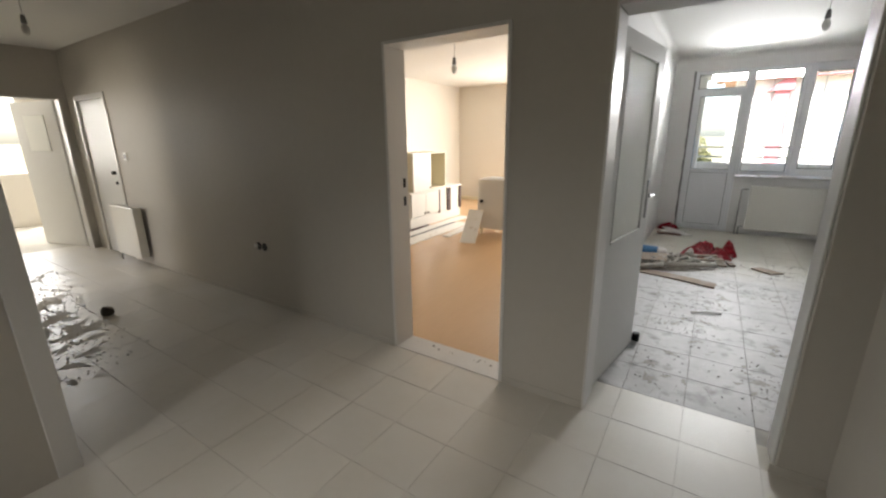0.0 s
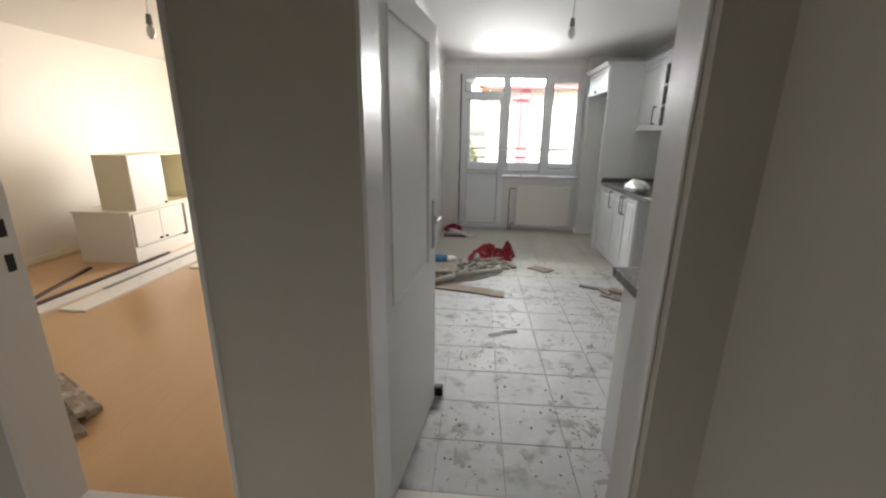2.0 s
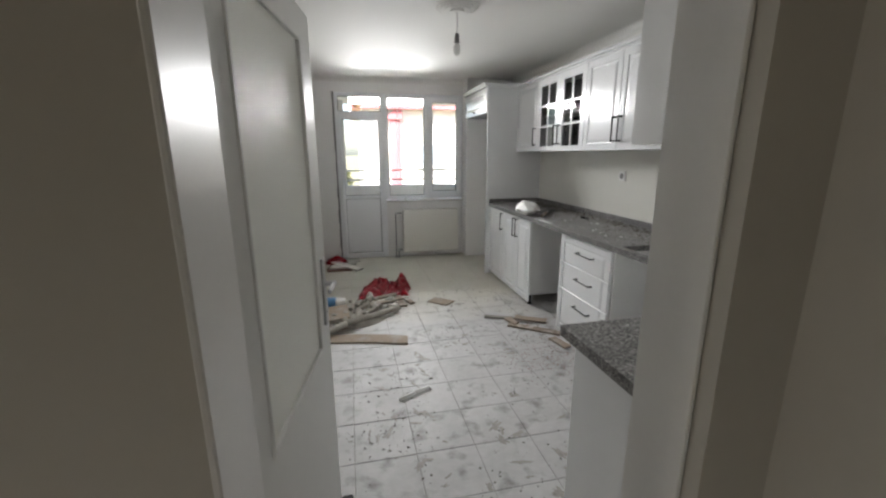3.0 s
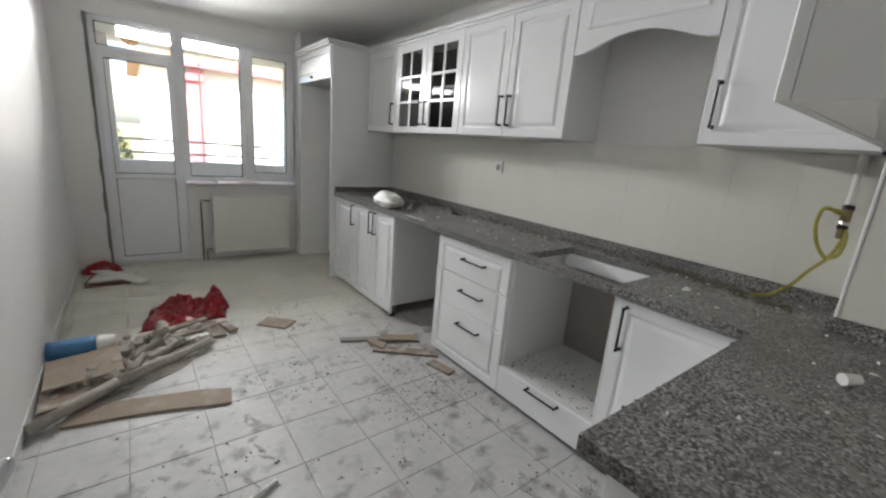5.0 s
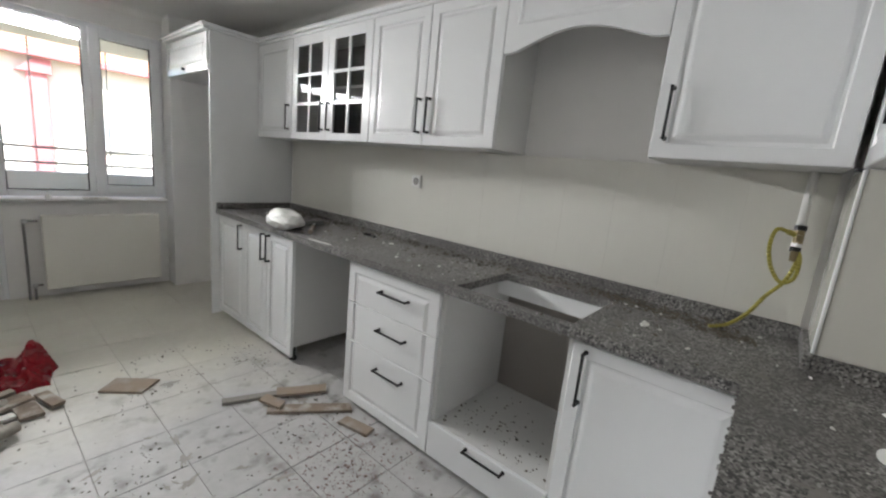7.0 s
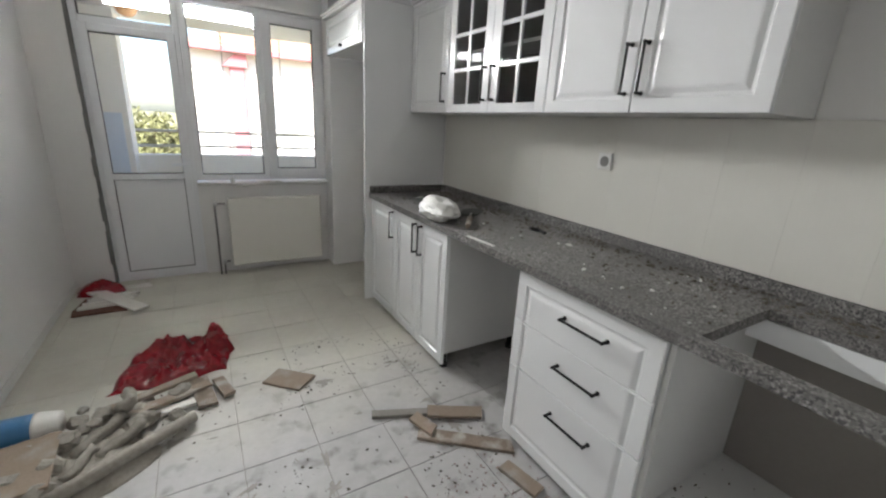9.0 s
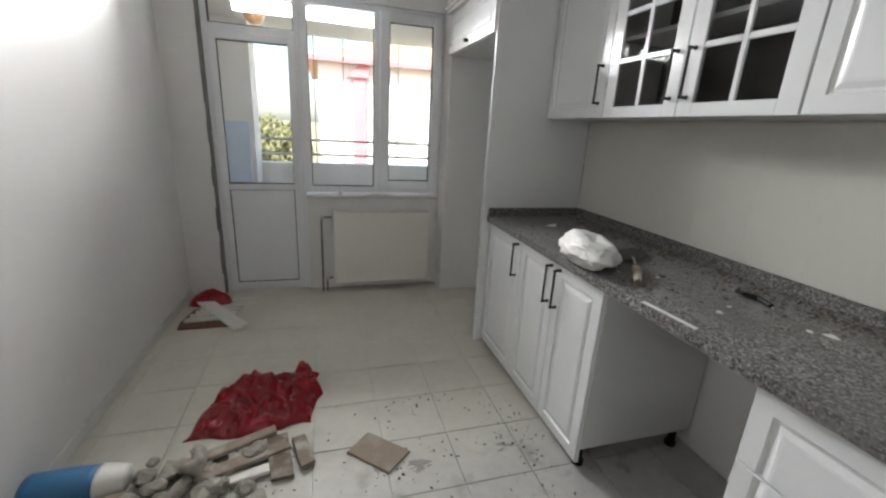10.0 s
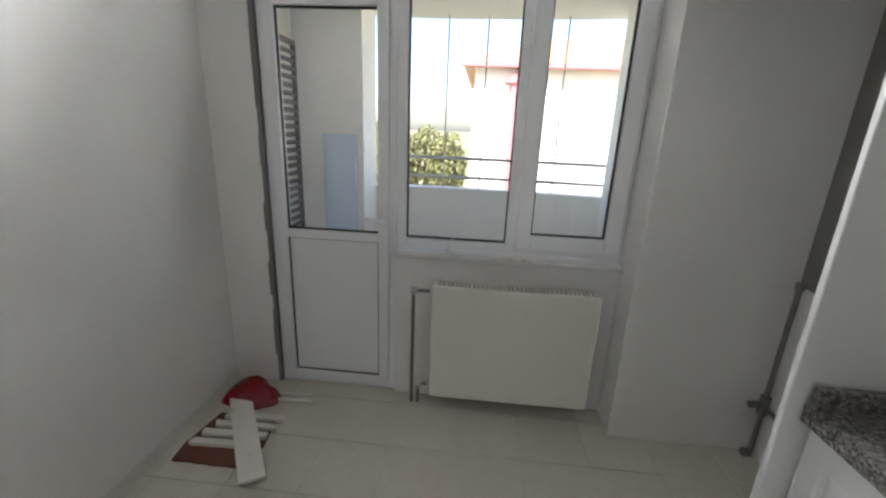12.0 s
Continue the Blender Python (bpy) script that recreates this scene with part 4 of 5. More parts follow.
socket_outlet("light_switch", "-y", YH, -5.337, 1.248, "white light switch beside the hall door", "switch")

# gas pipe, tap and yellow hose
hose = thing("gas_hose", (2.285, 2.81, 1.3), "yellow gas hose looped from a brass tap on a white pipe", "hose")
bm = bmesh.new()
rod(bm, (2.283, 2.812, 1.30), (2.283, 2.812, 1.515), 0.014, 12)
part("pipe", bm, M_FRAME, hose, "white painted pipe")
bm = bmesh.new()
rod(bm, (2.272, 2.81, 1.255), (2.28, 2.811, 1.31), 0.0165, 12)
rod(bm, (2.265, 2.81, 1.19), (2.269, 2.81, 1.228), 0.0115, 12, 0.014)
box(bm, 2.248, 2.265, 2.802, 2.818, 1.27, 1.29, 0.002)
tap = part("tap", bm, M_BRASS, hose, "dull brass gas tap")
for z0, z1, rr_ in ((1.304, 1.322, 0.019), (1.226, 1.242, 0.0175)):
    bm = bmesh.new()
    rod(bm, (2.276, 2.811, z0), (2.279, 2.811, z1), rr_, 14)
    part("collar", bm, M_BLACK, tap, "black rubber collar")
bm = bmesh.new()
rod(bm, (2.268, 2.811, 1.243), (2.272, 2.811, 1.256), 0.0175, 6)
part("nut", bm, M_STEEL, tap, "bright steel nut")
bm = bmesh.new()
rod(bm, (2.272, 2.818, 1.288), (2.262, 2.845, 1.296), 0.0105, 10)
part("nozzle", bm, M_HOSE, tap, "yellow hose nozzle")
bm = bmesh.new()
ctrl = [(2.265, 2.84, 1.295), (2.25, 2.875, 1.3), (2.245, 2.885, 1.24), (2.245, 2.868, 1.165), (2.25, 2.83, 1.11), (2.255, 2.795, 1.13), (2.262, 2.79, 1.19), (2.268, 2.80, 1.225),
        (2.262, 2.80, 1.18), (2.25, 2.82, 1.11), (2.235, 2.86, 1.05), (2.2, 2.90, 0.975), (2.16, 2.95, 0.925), (2.12, 3.0, 0.912)]
pts = []
for i in range(len(ctrl) - 1):
    p0, p1, p2, p3 = [Vector(ctrl[min(max(i + k, 0), len(ctrl) - 1)]) for k in (-1, 0, 1, 2)]
    for k in range(5):
        t = k / 5
        pts.append(0.5 * ((2 * p1) + (p2 - p0) * t + (2 * p0 - 5 * p1 + 4 * p2 - p3) * t * t + (3 * p1 - p0 - 3 * p2 + p3) * t ** 3))
pts.append(Vector(ctrl[-1]))
tube(bm, pts, 0.0072, 8)
part("hose", bm, M_HOSE, hose, "yellow rubber hose", smooth=True)


# ---- crumpled sheets and bags ----
def crumple(name, cx, cy, z, rx, ry, h, seed, material, label, category, turn=0.0, sharp=1.0, res=46, flat=0.3, power=2.2):
    """A crumpled plastic bag: a dome with ragged outline, folds and creases, resting on z."""
    random.seed(seed)
    ph = [random.uniform(0, math.tau) for _ in range(8)]
    am = [random.uniform(0.3, 1) for _ in range(8)]
    bm = bmesh.new()
    rows = []
    rings = 22
    ct, st = math.cos(turn), math.sin(turn)
    for j in range(rings + 1):
        k = j / rings
        row = []
        for i in range(res):
            a = math.tau * i / res
            o = 1 + sharp * (0.10 * am[0] * math.sin(2 * a + ph[0]) + 0.1 * am[1] * math.sin(3 * a + ph[1]) + 0.07 * am[2] * math.sin(5 * a + ph[2]) + 0.05 * am[3] * math.sin(9 * a + ph[3]))
            ux, uy = rx * k * o * math.cos(a), ry * k * o * math.sin(a)
            px, py = cx + ux * ct - uy * st, cy + ux * st + uy * ct
            dome = (1 - k ** power)
            n1 = noise.noise(Vector((px * 7 + seed, py * 7, 0.3)))
            n2 = abs(noise.noise(Vector((px * 16, py * 16 + seed, 1.7))))
            n3 = abs(noise.noise(Vector((px * 37 + seed, py * 37, 4.2))))
            zz = z + h * dome * (flat + (1 - flat) * (0.55 + 0.9 * n1)) + sharp * h * (0.3 * n2 + 0.13 * n3) * (1 - k ** 6) + 0.004 * (1 - k)
            if j == rings:
                zz = z + 0.001 + 0.1 * h * max(0, n1)
            row.append(bm.verts.new((px, py, max(z + 0.001, zz))))
        rows.append(row)
    centre = bm.verts.new((cx, cy, sum(v.co.z for v in rows[1]) / res))
    for v in rows[0]:
        bm.verts.remove(v)
    rows = rows[1:]
    for i in range(res):
        bm.faces.new((centre, rows[0][i], rows[0][(i + 1) % res]))
    for a, b in zip(rows, rows[1:]):
        for i in range(res):
            bm.faces.new((a[i], b[i], b[(i + 1) % res], a[(i + 1) % res]))
    bot = [bm.verts.new((v.co.x, v.co.y, z)) for v in rows[-1]]
    for i in range(res):
        bm.faces.new((rows[-1][i], bot[i], bot[(i + 1) % res], rows[-1][(i + 1) % res]))
    bm.faces.new(bot[::-1])
    bmesh.ops.recalc_face_normals(bm, faces=bm.faces)
    return solid(name, bm, material, label, category, smooth=True, at=(cx, cy, z))


def flat_bag(name, corners, peaks, material, label, seed, n=54):
    """An empty bag thrown on the floor: a ragged sheet between four corners, with sharp folds and raised peaks."""
    a, b, c, d = [Vector((*p, 0)) for p in corners]
    bm = bmesh.new()
    rows = []
    for j in range(n + 1):
        v = j / n
        row = []
        for i in range(n + 1):
            u = i / n
            p = (a * (1 - u) + b * u) * (1 - v) + (d * (1 - u) + c * u) * v
            w = Vector((u * 3.1 + seed, v * 3.1, 0.5))
            p += 0.05 * Vector((noise.noise(w), noise.noise(w + Vector((0, 0, 9))), 0)) * 1.0
            rim = min(u, 1 - u, v, 1 - v)
            lift = 1 - math.exp(-rim / 0.06)
            f1 = 1 - abs(noise.noise(Vector((p.x * 6.5 + p.y * 3, p.y * 5 - p.x * 2, seed)))) * 2
            f2 = 1 - abs(noise.noise(Vector((p.x * 15, p.y * 15, seed + 4.0)))) * 2
            f3 = noise.noise(Vector((p.x * 34, p.y * 34, seed + 8.0)))
            z = 0.010 + 0.042 * max(f1, 0) ** 2 + 0.022 * max(f2, 0) ** 1.5 + 0.006 * f3
            for (px, py, h, r) in peaks:
                q = math.hypot(p.x - px, p.y - py) / r
                z += h * max(0.0, 1 - q) ** 1.3 * (0.8 + 0.5 * f2)
            row.append(bm.verts.new((p.x, p.y, max(0.002, z * lift + 0.002))))
        rows.append(row)
    for r0, r1 in zip(rows, rows[1:]):
        for i in range(n):
            bm.faces.new((r0[i], r0[i + 1], r1[i + 1], r1[i]))
    rim = rows[0] + [r[-1] for r in rows[1:]] + rows[-1][-2::-1] + [r[0] for r in rows[-2:0:-1]]
    low = [bm.verts.new((v.co.x, v.co.y, 0.0)) for v in rim]
    for i in range(len(rim)):
        k = (i + 1) % len(rim)
        bm.faces.new((rim[k], rim[i], low[i], low[k]))
    bmesh.ops.recalc_face_normals(bm, faces=bm.faces)
    return solid(name, bm, material, label, "bag", smooth=True, at=(corners[0][0], corners[0][1], 0))


flat_bag("plastic_bag", ((-0.01, 5.765), (0.585, 5.765), (0.57, 6.19), (0.07, 6.14)), ((0.28, 6.05, 0.11, 0.16), (0.52, 6.04, 0.13, 0.14), (0.42, 5.88, 0.05, 0.12), (0.17, 5.9, 0.035, 0.12)), M_RED, "crumpled dark red plastic bag on the kitchen floor", 5)
crumple("plastic_bag", -0.255, 7.38, 0.0, 0.155, 0.115, 0.085, 9, M_RED, "crumpled red plastic bag in the corner by the balcony door", "bag", sharp=1.2, flat=0.55, power=3.5)
# white bag: a low lumpy bundle with creases and a tied ear
wb = thing("plastic_bag", (1.76, 5.475, 0.9), "full crumpled white plastic bag on the granite worktop", "bag")
bm = bmesh.new()
g = bmesh.ops.create_icosphere(bm, subdivisions=5, radius=1.0)["verts"]
for v in g:
    p = v.co.copy()
    lump = 0.2 * noise.noise(p * 1.6 + Vector((3, 1, 7))) + 0.08 * noise.noise(p * 3.4 + Vector((1, 8, 2)))
    crease = 0.085 * abs(noise.noise(p * 4.2 + Vector((5, 2, 1)))) + 0.05 * abs(noise.noise(p * 9.0)) + 0.02 * abs(noise.noise(p * 20.0))
    k = 1 + lump - crease
    q = Vector((p.x * 0.115 * k, p.y * 0.195 * k, p.z * 0.073 * k * (1 + 0.22 * p.y)))
    q.z -= 0.03 * math.exp(-((p.x - 0.2) ** 2 + (p.y + 0.1) ** 2) / 0.12) * (p.z > 0)
    q.z = max(q.z, -0.052)
    v.co = Matrix.Rotation(-0.2, 3, "Z") @ q + Vector((1.745, 5.458, 0.9525))
part("body", bm, M_BAG, wb, smooth=True)


# ---- boards and planks ----
def plank(name, a, b, width, thick, z, material, label, category="plank", group="", lift=0.0, ragged=0.0, seed=1, bow=0.0):
    """A board from a to b on the floor; lift raises its far end, ragged breaks its ends, bow bends it sideways."""
    random.seed(seed)
    a, b = Vector((*a, 0)), Vector((*b, 0))
    d = (b - a)
    length = d.length
    d.normalize()
    n = Vector((-d.y, d.x, 0))
    bm = bmesh.new()
    seg = 8
    loops = []
    for i in range(seg + 1):
        k = i / seg
        w0 = w1 = width / 2
        s0 = s1 = k * length
        if i in (0, seg):
            s0 += random.uniform(-1, 1) * ragged
            s1 += random.uniform(-1, 1) * ragged
        off = bow * math.sin(k * math.pi)
        zz = z + lift * k
        w0 *= 1 + random.uniform(-1, 1) * min(0.12, ragged * 2)
        w1 *= 1 + random.uniform(-1, 1) * min(0.12, ragged * 2)
        p0, p1 = a + d * s0 - n * (w0 - off), a + d * s1 + n * (w1 + off)
        e = min(0.003, thick * 0.25)
        loops.append([(p0.x, p0.y, zz), (p1.x, p1.y, zz), (p1.x, p1.y, zz + thick - e), (p1.x - n.x * e, p1.y - n.y * e, zz + thick), (p0.x + n.x * e, p0.y + n.y * e, zz + thick), (p0.x, p0.y, zz + thick - e)])
    ring_solid(bm, loops)
    bmesh.ops.recalc_face_normals(bm, faces=bm.faces)
    return solid(name, bm, material, label, category, group=group, at=(a.x, a.y, z))


M_GREYWOOD = mat("grey_weathered_wood", (0.30, 0.285, 0.26), (0.19, 0.18, 0.16), rough=0.85, scale=9, fine=90, amount=0.9, bump=0.5, bump_scale=90)
M_BROWN = mat("brown_plank", (0.17, 0.065, 0.035), (0.09, 0.035, 0.02), rough=0.7, scale=6, bump=0.2)
PILE = "debris pile on the kitchen floor"
plank("plank", (-0.32, 4.88), (0.40, 4.70), 0.15, 0.014, 0.0, M_CARD, "tan curved plank lying flat on the dirty tiles", group=PILE, ragged=0.03, seed=2, bow=0.02)
plank("plank", (0.06, 5.56), (0.40, 5.70), 0.05, 0.018, 0.05, M_PLANK, "short raw wooden plank under the red bag", group=PILE, ragged=0.01, seed=3)
plank("plank", (0.12, 5.50), (0.46, 5.62), 0.06, 0.018, 0.03, M_PLANK, "short raw wooden plank with a dark edge", group=PILE, ragged=0.01, seed=4)
plank("plank", (0.10, 5.46), (0.40, 5.52), 0.05, 0.015, 0.01, M_BOARD, "short white painted strip in the pile", group=PILE, ragged=0.01, seed=14)
plank("plank", (0.41, 5.68), (0.45, 5.46), 0.09, 0.016, 0.035, M_PLANK, "short raw wooden plank leaning on the pile", group=PILE, ragged=0.01, seed=5, lift=-0.03)
plank("plank", (0.50, 5.68), (0.55, 5.50), 0.06, 0.016, 0.012, M_PLANK, "short raw wooden offcut beside the red bag", group=PILE, ragged=0.01, seed=6)
plank("board", (-0.40, 5.26), (-0.08, 5.28), 0.34, 0.012, 0.055, M_CARD, "tan fibreboard panel lying on the pile", "board", PILE, ragged=0.015, seed=7, lift=0.02)
plank("board", (-0.41, 5.05), (-0.06, 5.12), 0.22, 0.012, 0.02, M_PLANK, "worn brown board at the bottom of the pile", "board", PILE, ragged=0.02, seed=8)
plank("plank", (1.16, 5.03), (1.47, 4.905), 0.05, 0.018, 0.0, M_GREYWOOD, "grey weathered plank on the floor by the drawers", group=PILE, ragged=0.012, seed=9)
plank("plank", (1.405, 4.915), (1.675, 4.79), 0.085, 0.014, 0.019, M_CARD, "brown broken plank lying over the grey one", group=PILE, ragged=0.02, seed=19, lift=-0.015)
plank("plank", (1.33, 4.925), (1.375, 4.78), 0.07, 0.012, 0.0185, M_CARD, "short brown stub across the broken planks", group=PILE, ragged=0.02, seed=20)
plank("plank", (1.31, 4.815), (1.66, 4.535), 0.075, 0.016, 0.0, M_PLANK, "brown broken plank on the floor by the drawers", group=PILE, ragged=0.03, seed=10)
plank("plank", (1.56, 4.47), (1.60, 4.29), 0.07, 0.016, 0.0, M_CARD, "short brown offcut on the floor by the drawers", group=PILE, ragged=0.012, seed=11)
plank("board", (0.765, 5.60), (0.935, 5.44), 0.15, 0.012, 0.0, M_CARD, "small tan tile-sized board on the floor", "board", PILE, ragged=0.012, seed=12)
bm = bmesh.new()
tube(bm, [(-0.42, 4.80, 0.035), (-0.1, 5.03, 0.06), (0.39, 5.37, 0.035)], 0.027, 12)
solid("pole", bm, M_RUBBLE, "dusty grey pole lying across the debris pile", "pole", group=PILE, smooth=True)
for k, (p, q, r) in enumerate((((-0.02, 5.28, 0.045), (0.1, 5.48, 0.06), 0.03), ((0.06, 5.24, 0.04), (0.19, 5.40, 0.06), 0.028), ((0.12, 5.48, 0.09), (0.14, 5.56, 0.12), 0.035), ((-0.06, 5.18, 0.03), (0.04, 5.30, 0.05), 0.026))):
    bm = bmesh.new()
    pa, pb = Vector(p), Vector(q)
    side = Vector((-(pb - pa).y, (pb - pa).x, 0)).normalized()
    loops = []
    for i in range(7):
        c = pa.lerp(pb, i / 6) + side * 0.012 * math.sin(i * 0.9 + k)
        loops.append([tuple(c + (side * math.cos(w) + Vector((0, 0, 1)) * math.sin(w)) * r * (0.85 + 0.45 * noise.noise(Vector((i * 0.7, 1.3 * math.cos(w) + k * 3, 1.3 * math.sin(w)))))) for w in [math.tau * j / 14 for j in range(14)]])
    ring_solid(bm, loops)
    bmesh.ops.recalc_face_normals(bm, faces=bm.faces)
    solid("pipe_offcut", bm, M_RUBBLE, "dusty grey pipe offcut in the debris pile", "pipe", group=PILE, smooth=True)

crumple("plaster_mound", -0.07, 5.26, 0.0, 0.34, 0.24, 0.06, 17, M_RUBBLE, "low mound of grey plaster dust under the debris", "rubble", turn=0.5, sharp=1.2, flat=0.3)
# plaster lumps in the pile
random.seed(31)
for k in range(60):
    x, y = random.uniform(-0.36, 0.36), random.uniform(5.0, 5.62)
    if y > 5.1 + 0.9 * (x + 0.36) + 0.35 or y < 4.98 + 0.55 * (x + 0.36):
        continue
    r = random.uniform(0.02, 0.055)
    bm = bmesh.new()
    g = bmesh.ops.create_icosphere(bm, subdivisions=2, radius=r)["verts"]
    for v in g:
        v.co *= 1 + 0.5 * noise.noise(v.co * 30 + Vector((k, 0, 0)))
        v.co.z *= 0.6
    low = min(v.co.z for v in g)
    bmesh.ops.translate(bm, verts=g, vec=(x, y, -low))
    up = 0.035 if abs(x + 0.05) < 0.2 and k % 2 else 0.0
    bmesh.ops.translate(bm, verts=g, vec=(0, 0, up))
    solid("plaster_lump", bm, M_RUBBLE, "rough grey plaster lump in the debris pile", "rubble", group=PILE, at=(x, y, 0))

# blue sack
sack = thing("sack", (-0.3, 5.53, 0), "blue plastic sack with a white end lying on the pile", "sack", PILE)
def sack_mesh(x0, x1, n0):
    bm = bmesh.new()
    loops = []
    for i in range(9):
        k = i / 8
        x = x0 + (x1 - x0) * k
        rr = 0.055 * (0.8 + 0.25 * math.sin((n0 + k) * 1.4)) 
        loops.append([(x, 5.53 + 1.3 * rr * math.cos(a) * (1 + 0.1 * noise.noise(Vector((x * 20, a, 0)))), 0.075 + rr * math.sin(a)) for a in [math.tau * q / 14 for q in range(14)]])
    ring_solid(bm, loops)
    bmesh.ops.recalc_face_normals(bm, faces=bm.faces)
    return bm
part("body", sack_mesh(-0.425, -0.2, 0.6), M_BLUE, sack, "blue plastic", smooth=True)
part("end", sack_mesh(-0.199, -0.11, 1.4), M_BOARD, sack, "white torn paper end", smooth=True)

# corner pile by the balcony door
CP = "board pile by the balcony door"
for k in range(4):
    y = 7.005 + 0.062 * k
    plank("wooden_strip", (-0.33 + 0.022 * k, y), (-0.03 + 0.018 * k, y + 0.014), 0.036, 0.02, 0.014, M_BOARD, "white painted wooden strip in a flat stack", "strip", CP, ragged=0.012, seed=40 + k)
plank("plank", (-0.35, 6.965), (-0.04, 6.965), 0.12, 0.012, 0.0, M_BROWN, "reddish brown broken plank under the strips", "plank", CP, ragged=0.025, seed=50)
# added dark board that paints the shade in the gaps between the strips
plank("plank", (-0.34, 7.12), (-0.01, 7.13), 0.2, 0.012, 0.0, M_BROWN, "dark brown board added to darken the gaps between strips", "plank", CP, ragged=0.02, seed=55)
plank("board", (-0.28, 7.32), (0.068, 6.825), 0.105, 0.012, 0.026, M_BOARD, "white board lying across the strips", "board", CP, ragged=0.004, seed=51)
plank("wooden_strip", (-0.2, 7.36), (0.09, 7.375), 0.02, 0.014, 0.0, M_BOARD, "thin white wooden strip by the door", "strip", CP, seed=52)
plank("wooden_strip", (-0.2, 7.41), (0.07, 7.425), 0.018, 0.014, 0.0, M_BOARD, "thin white wooden strip by the door", "strip", CP, seed=53)

# plastic strip
bm = bmesh.new()
tube(bm, [(0.226, 3.888, 0.01), (0.33, 3.94, 0.014), (0.43, 3.984, 0.01)], 0.009, 8)
solid("plastic_tube", bm, M_BAG, "short clear plastic tube on the floor tiles", "tube", smooth=True)


# ---- crumbs, dust and smears: uncountable ----
def chips(name, n, xs, ys, z, size, material, label, seed, weight=None):
    random.seed(seed)
    verts, faces = [], []
    made = 0
    while made < n:
        x, y = random.uniform(*xs), random.uniform(*ys)
        if weight and random.random() > weight(x, y):
            continue
        made += 1
        r = size * random.uniform(0.35, 1.3)
        m = random.randint(5, 7)
        b = len(verts)
        t = random.uniform(0, 6.28)
        zz = z(x, y) if callable(z) else z
        h = r * random.uniform(0.25, 0.7)
        ring = [(math.cos(t + math.tau * i / m) * r * random.uniform(0.6, 1.2), math.sin(t + math.tau * i / m) * r * random.uniform(0.5, 1.0)) for i in range(m)]
        flat = random.uniform(0.3, 0.9)
        ct, st = math.cos(t * 1.7), math.sin(t * 1.7)
        ring = [(p * ct - q * flat * st, p * st + q * flat * ct) for p, q in ring]
        verts += [(x + p, y + q, zz) for p, q in ring] + [(x + 0.6 * p, y + 0.6 * q, zz + h * random.uniform(0.7, 1.1)) for p, q in ring]
        faces.append(tuple(b + m + i for i in range(m)))
        faces += [(b + i, b + (i + 1) % m, b + m + (i + 1) % m, b + m + i) for i in range(m)]
    me = bpy.data.meshes.new(name)
    me.from_pydata(verts, [], faces)
    me.materials.append(material)
    return tagged(new(name, me), label, "debris", kind="stuff")


def dirtmap(x, y):
    return max(0.0, noise.noise(Vector((x * 2.3, y * 2.3, 7.0)))) * 2.0 + 0.12


chips("floor_chips", 900, (-0.1, 1.66), (2.5, 5.9), 0.0005, 0.007, M_DIRT, "dark dirt crumbs scattered over the kitchen tiles", 61, dirtmap)
chips("floor_grit", 420, (-0.3, 1.65), (2.4, 5.7), 0.0005, 0.004, M_RUBBLE, "pale plaster grit on the kitchen tiles", 62, dirtmap)
chips("brick_crumbs", 520, (1.05, 1.68), (3.6, 4.6), 0.0005, 0.006, M_BRICKDUST, "reddish brick crumbs in front of the drawers", 63, lambda x, y: math.exp(-((x - 1.42) ** 2 + (y - 4.2) ** 2) / 0.055))
chips("shelf_dirt", 120, (1.73, 2.2), (3.38, 3.94), 0.2085, 0.008, M_DIRT, "dark dirt on the oven shelf", 64, lambda x, y: 0.35 + 0.65 * (x < 1.95))
chips("back_crumbs", 420, (1.98, 2.28), (2.85, 3.5), 0.9005, 0.011, M_DIRT, "dark granite crumbs piled by the hose", 69, lambda x, y: math.exp(-((x - 2.2 + 0.25 * (3.3 - y)) / 0.05) ** 2) * (not (HX0 < x < HX1 and HY0 < y < HY1)))
chips("worktop_dirt", 900, (1.68, 2.29), (2.9, 6.3), 0.9005, 0.010, M_DIRT, "dirt and grit along the back of the worktop", 65, lambda x, y: (math.exp(-((x - 2.23) / 0.09) ** 2) + 0.06) * (not (HX0 < x < HX1 and HY0 < y < HY1)))
chips("worktop_chips", 60, (0.8, 2.2), (2.42, 5.6), 0.9005, 0.0095, M_BAG, "white plaster chips on the worktop", 66, lambda x, y: 1.0 * ((x > 1.67 or y < 2.84) and (x < 1.93 or y > 2.76) and not (HX0 - 0.01 < x < HX1 + 0.01 and HY0 - 0.01 < y < HY1 + 0.01)))
chips("hall_dust", 900, (-5.9, -2.9), (0.72, 1.7), 0.0005, 0.010, M_DUST, "white plaster dust and scraps on the hall floor", 67, lambda x, y: math.exp(-((y - 1.05 - 0.13 * (-4.2 - x)) / 0.2) ** 2))
chips("threshold_crumbs", 14, (-1.4, 0.6), (2.25, 2.7), 0.014, 0.008, M_DIRT, "dark crumbs by the doorways", 68, lambda x, y: 1.0 * (-0.15 < x < 0.5 and False or x < -0.7 and y < 2.3))


def smear(name, n, xs, ys, z, size, material, label, seed, weight):
    """Thin dirt films with ragged outlines lying on the tiles."""
    random.seed(seed)
    verts, faces = [], []
    made = 0
    while made < n:
        x, y = random.uniform(*xs), random.uniform(*ys)
        if random.random() > weight(x, y):
            continue
        made += 1
        r, t, asp = size * random.uniform(0.25, 1.25), random.uniform(0, 6.28), random.uniform(0.18, 0.6)
        m = 26
        b = len(verts)
        verts.append((x, y, z + 0.0012))
        for i in range(m):
            a = math.tau * i / m
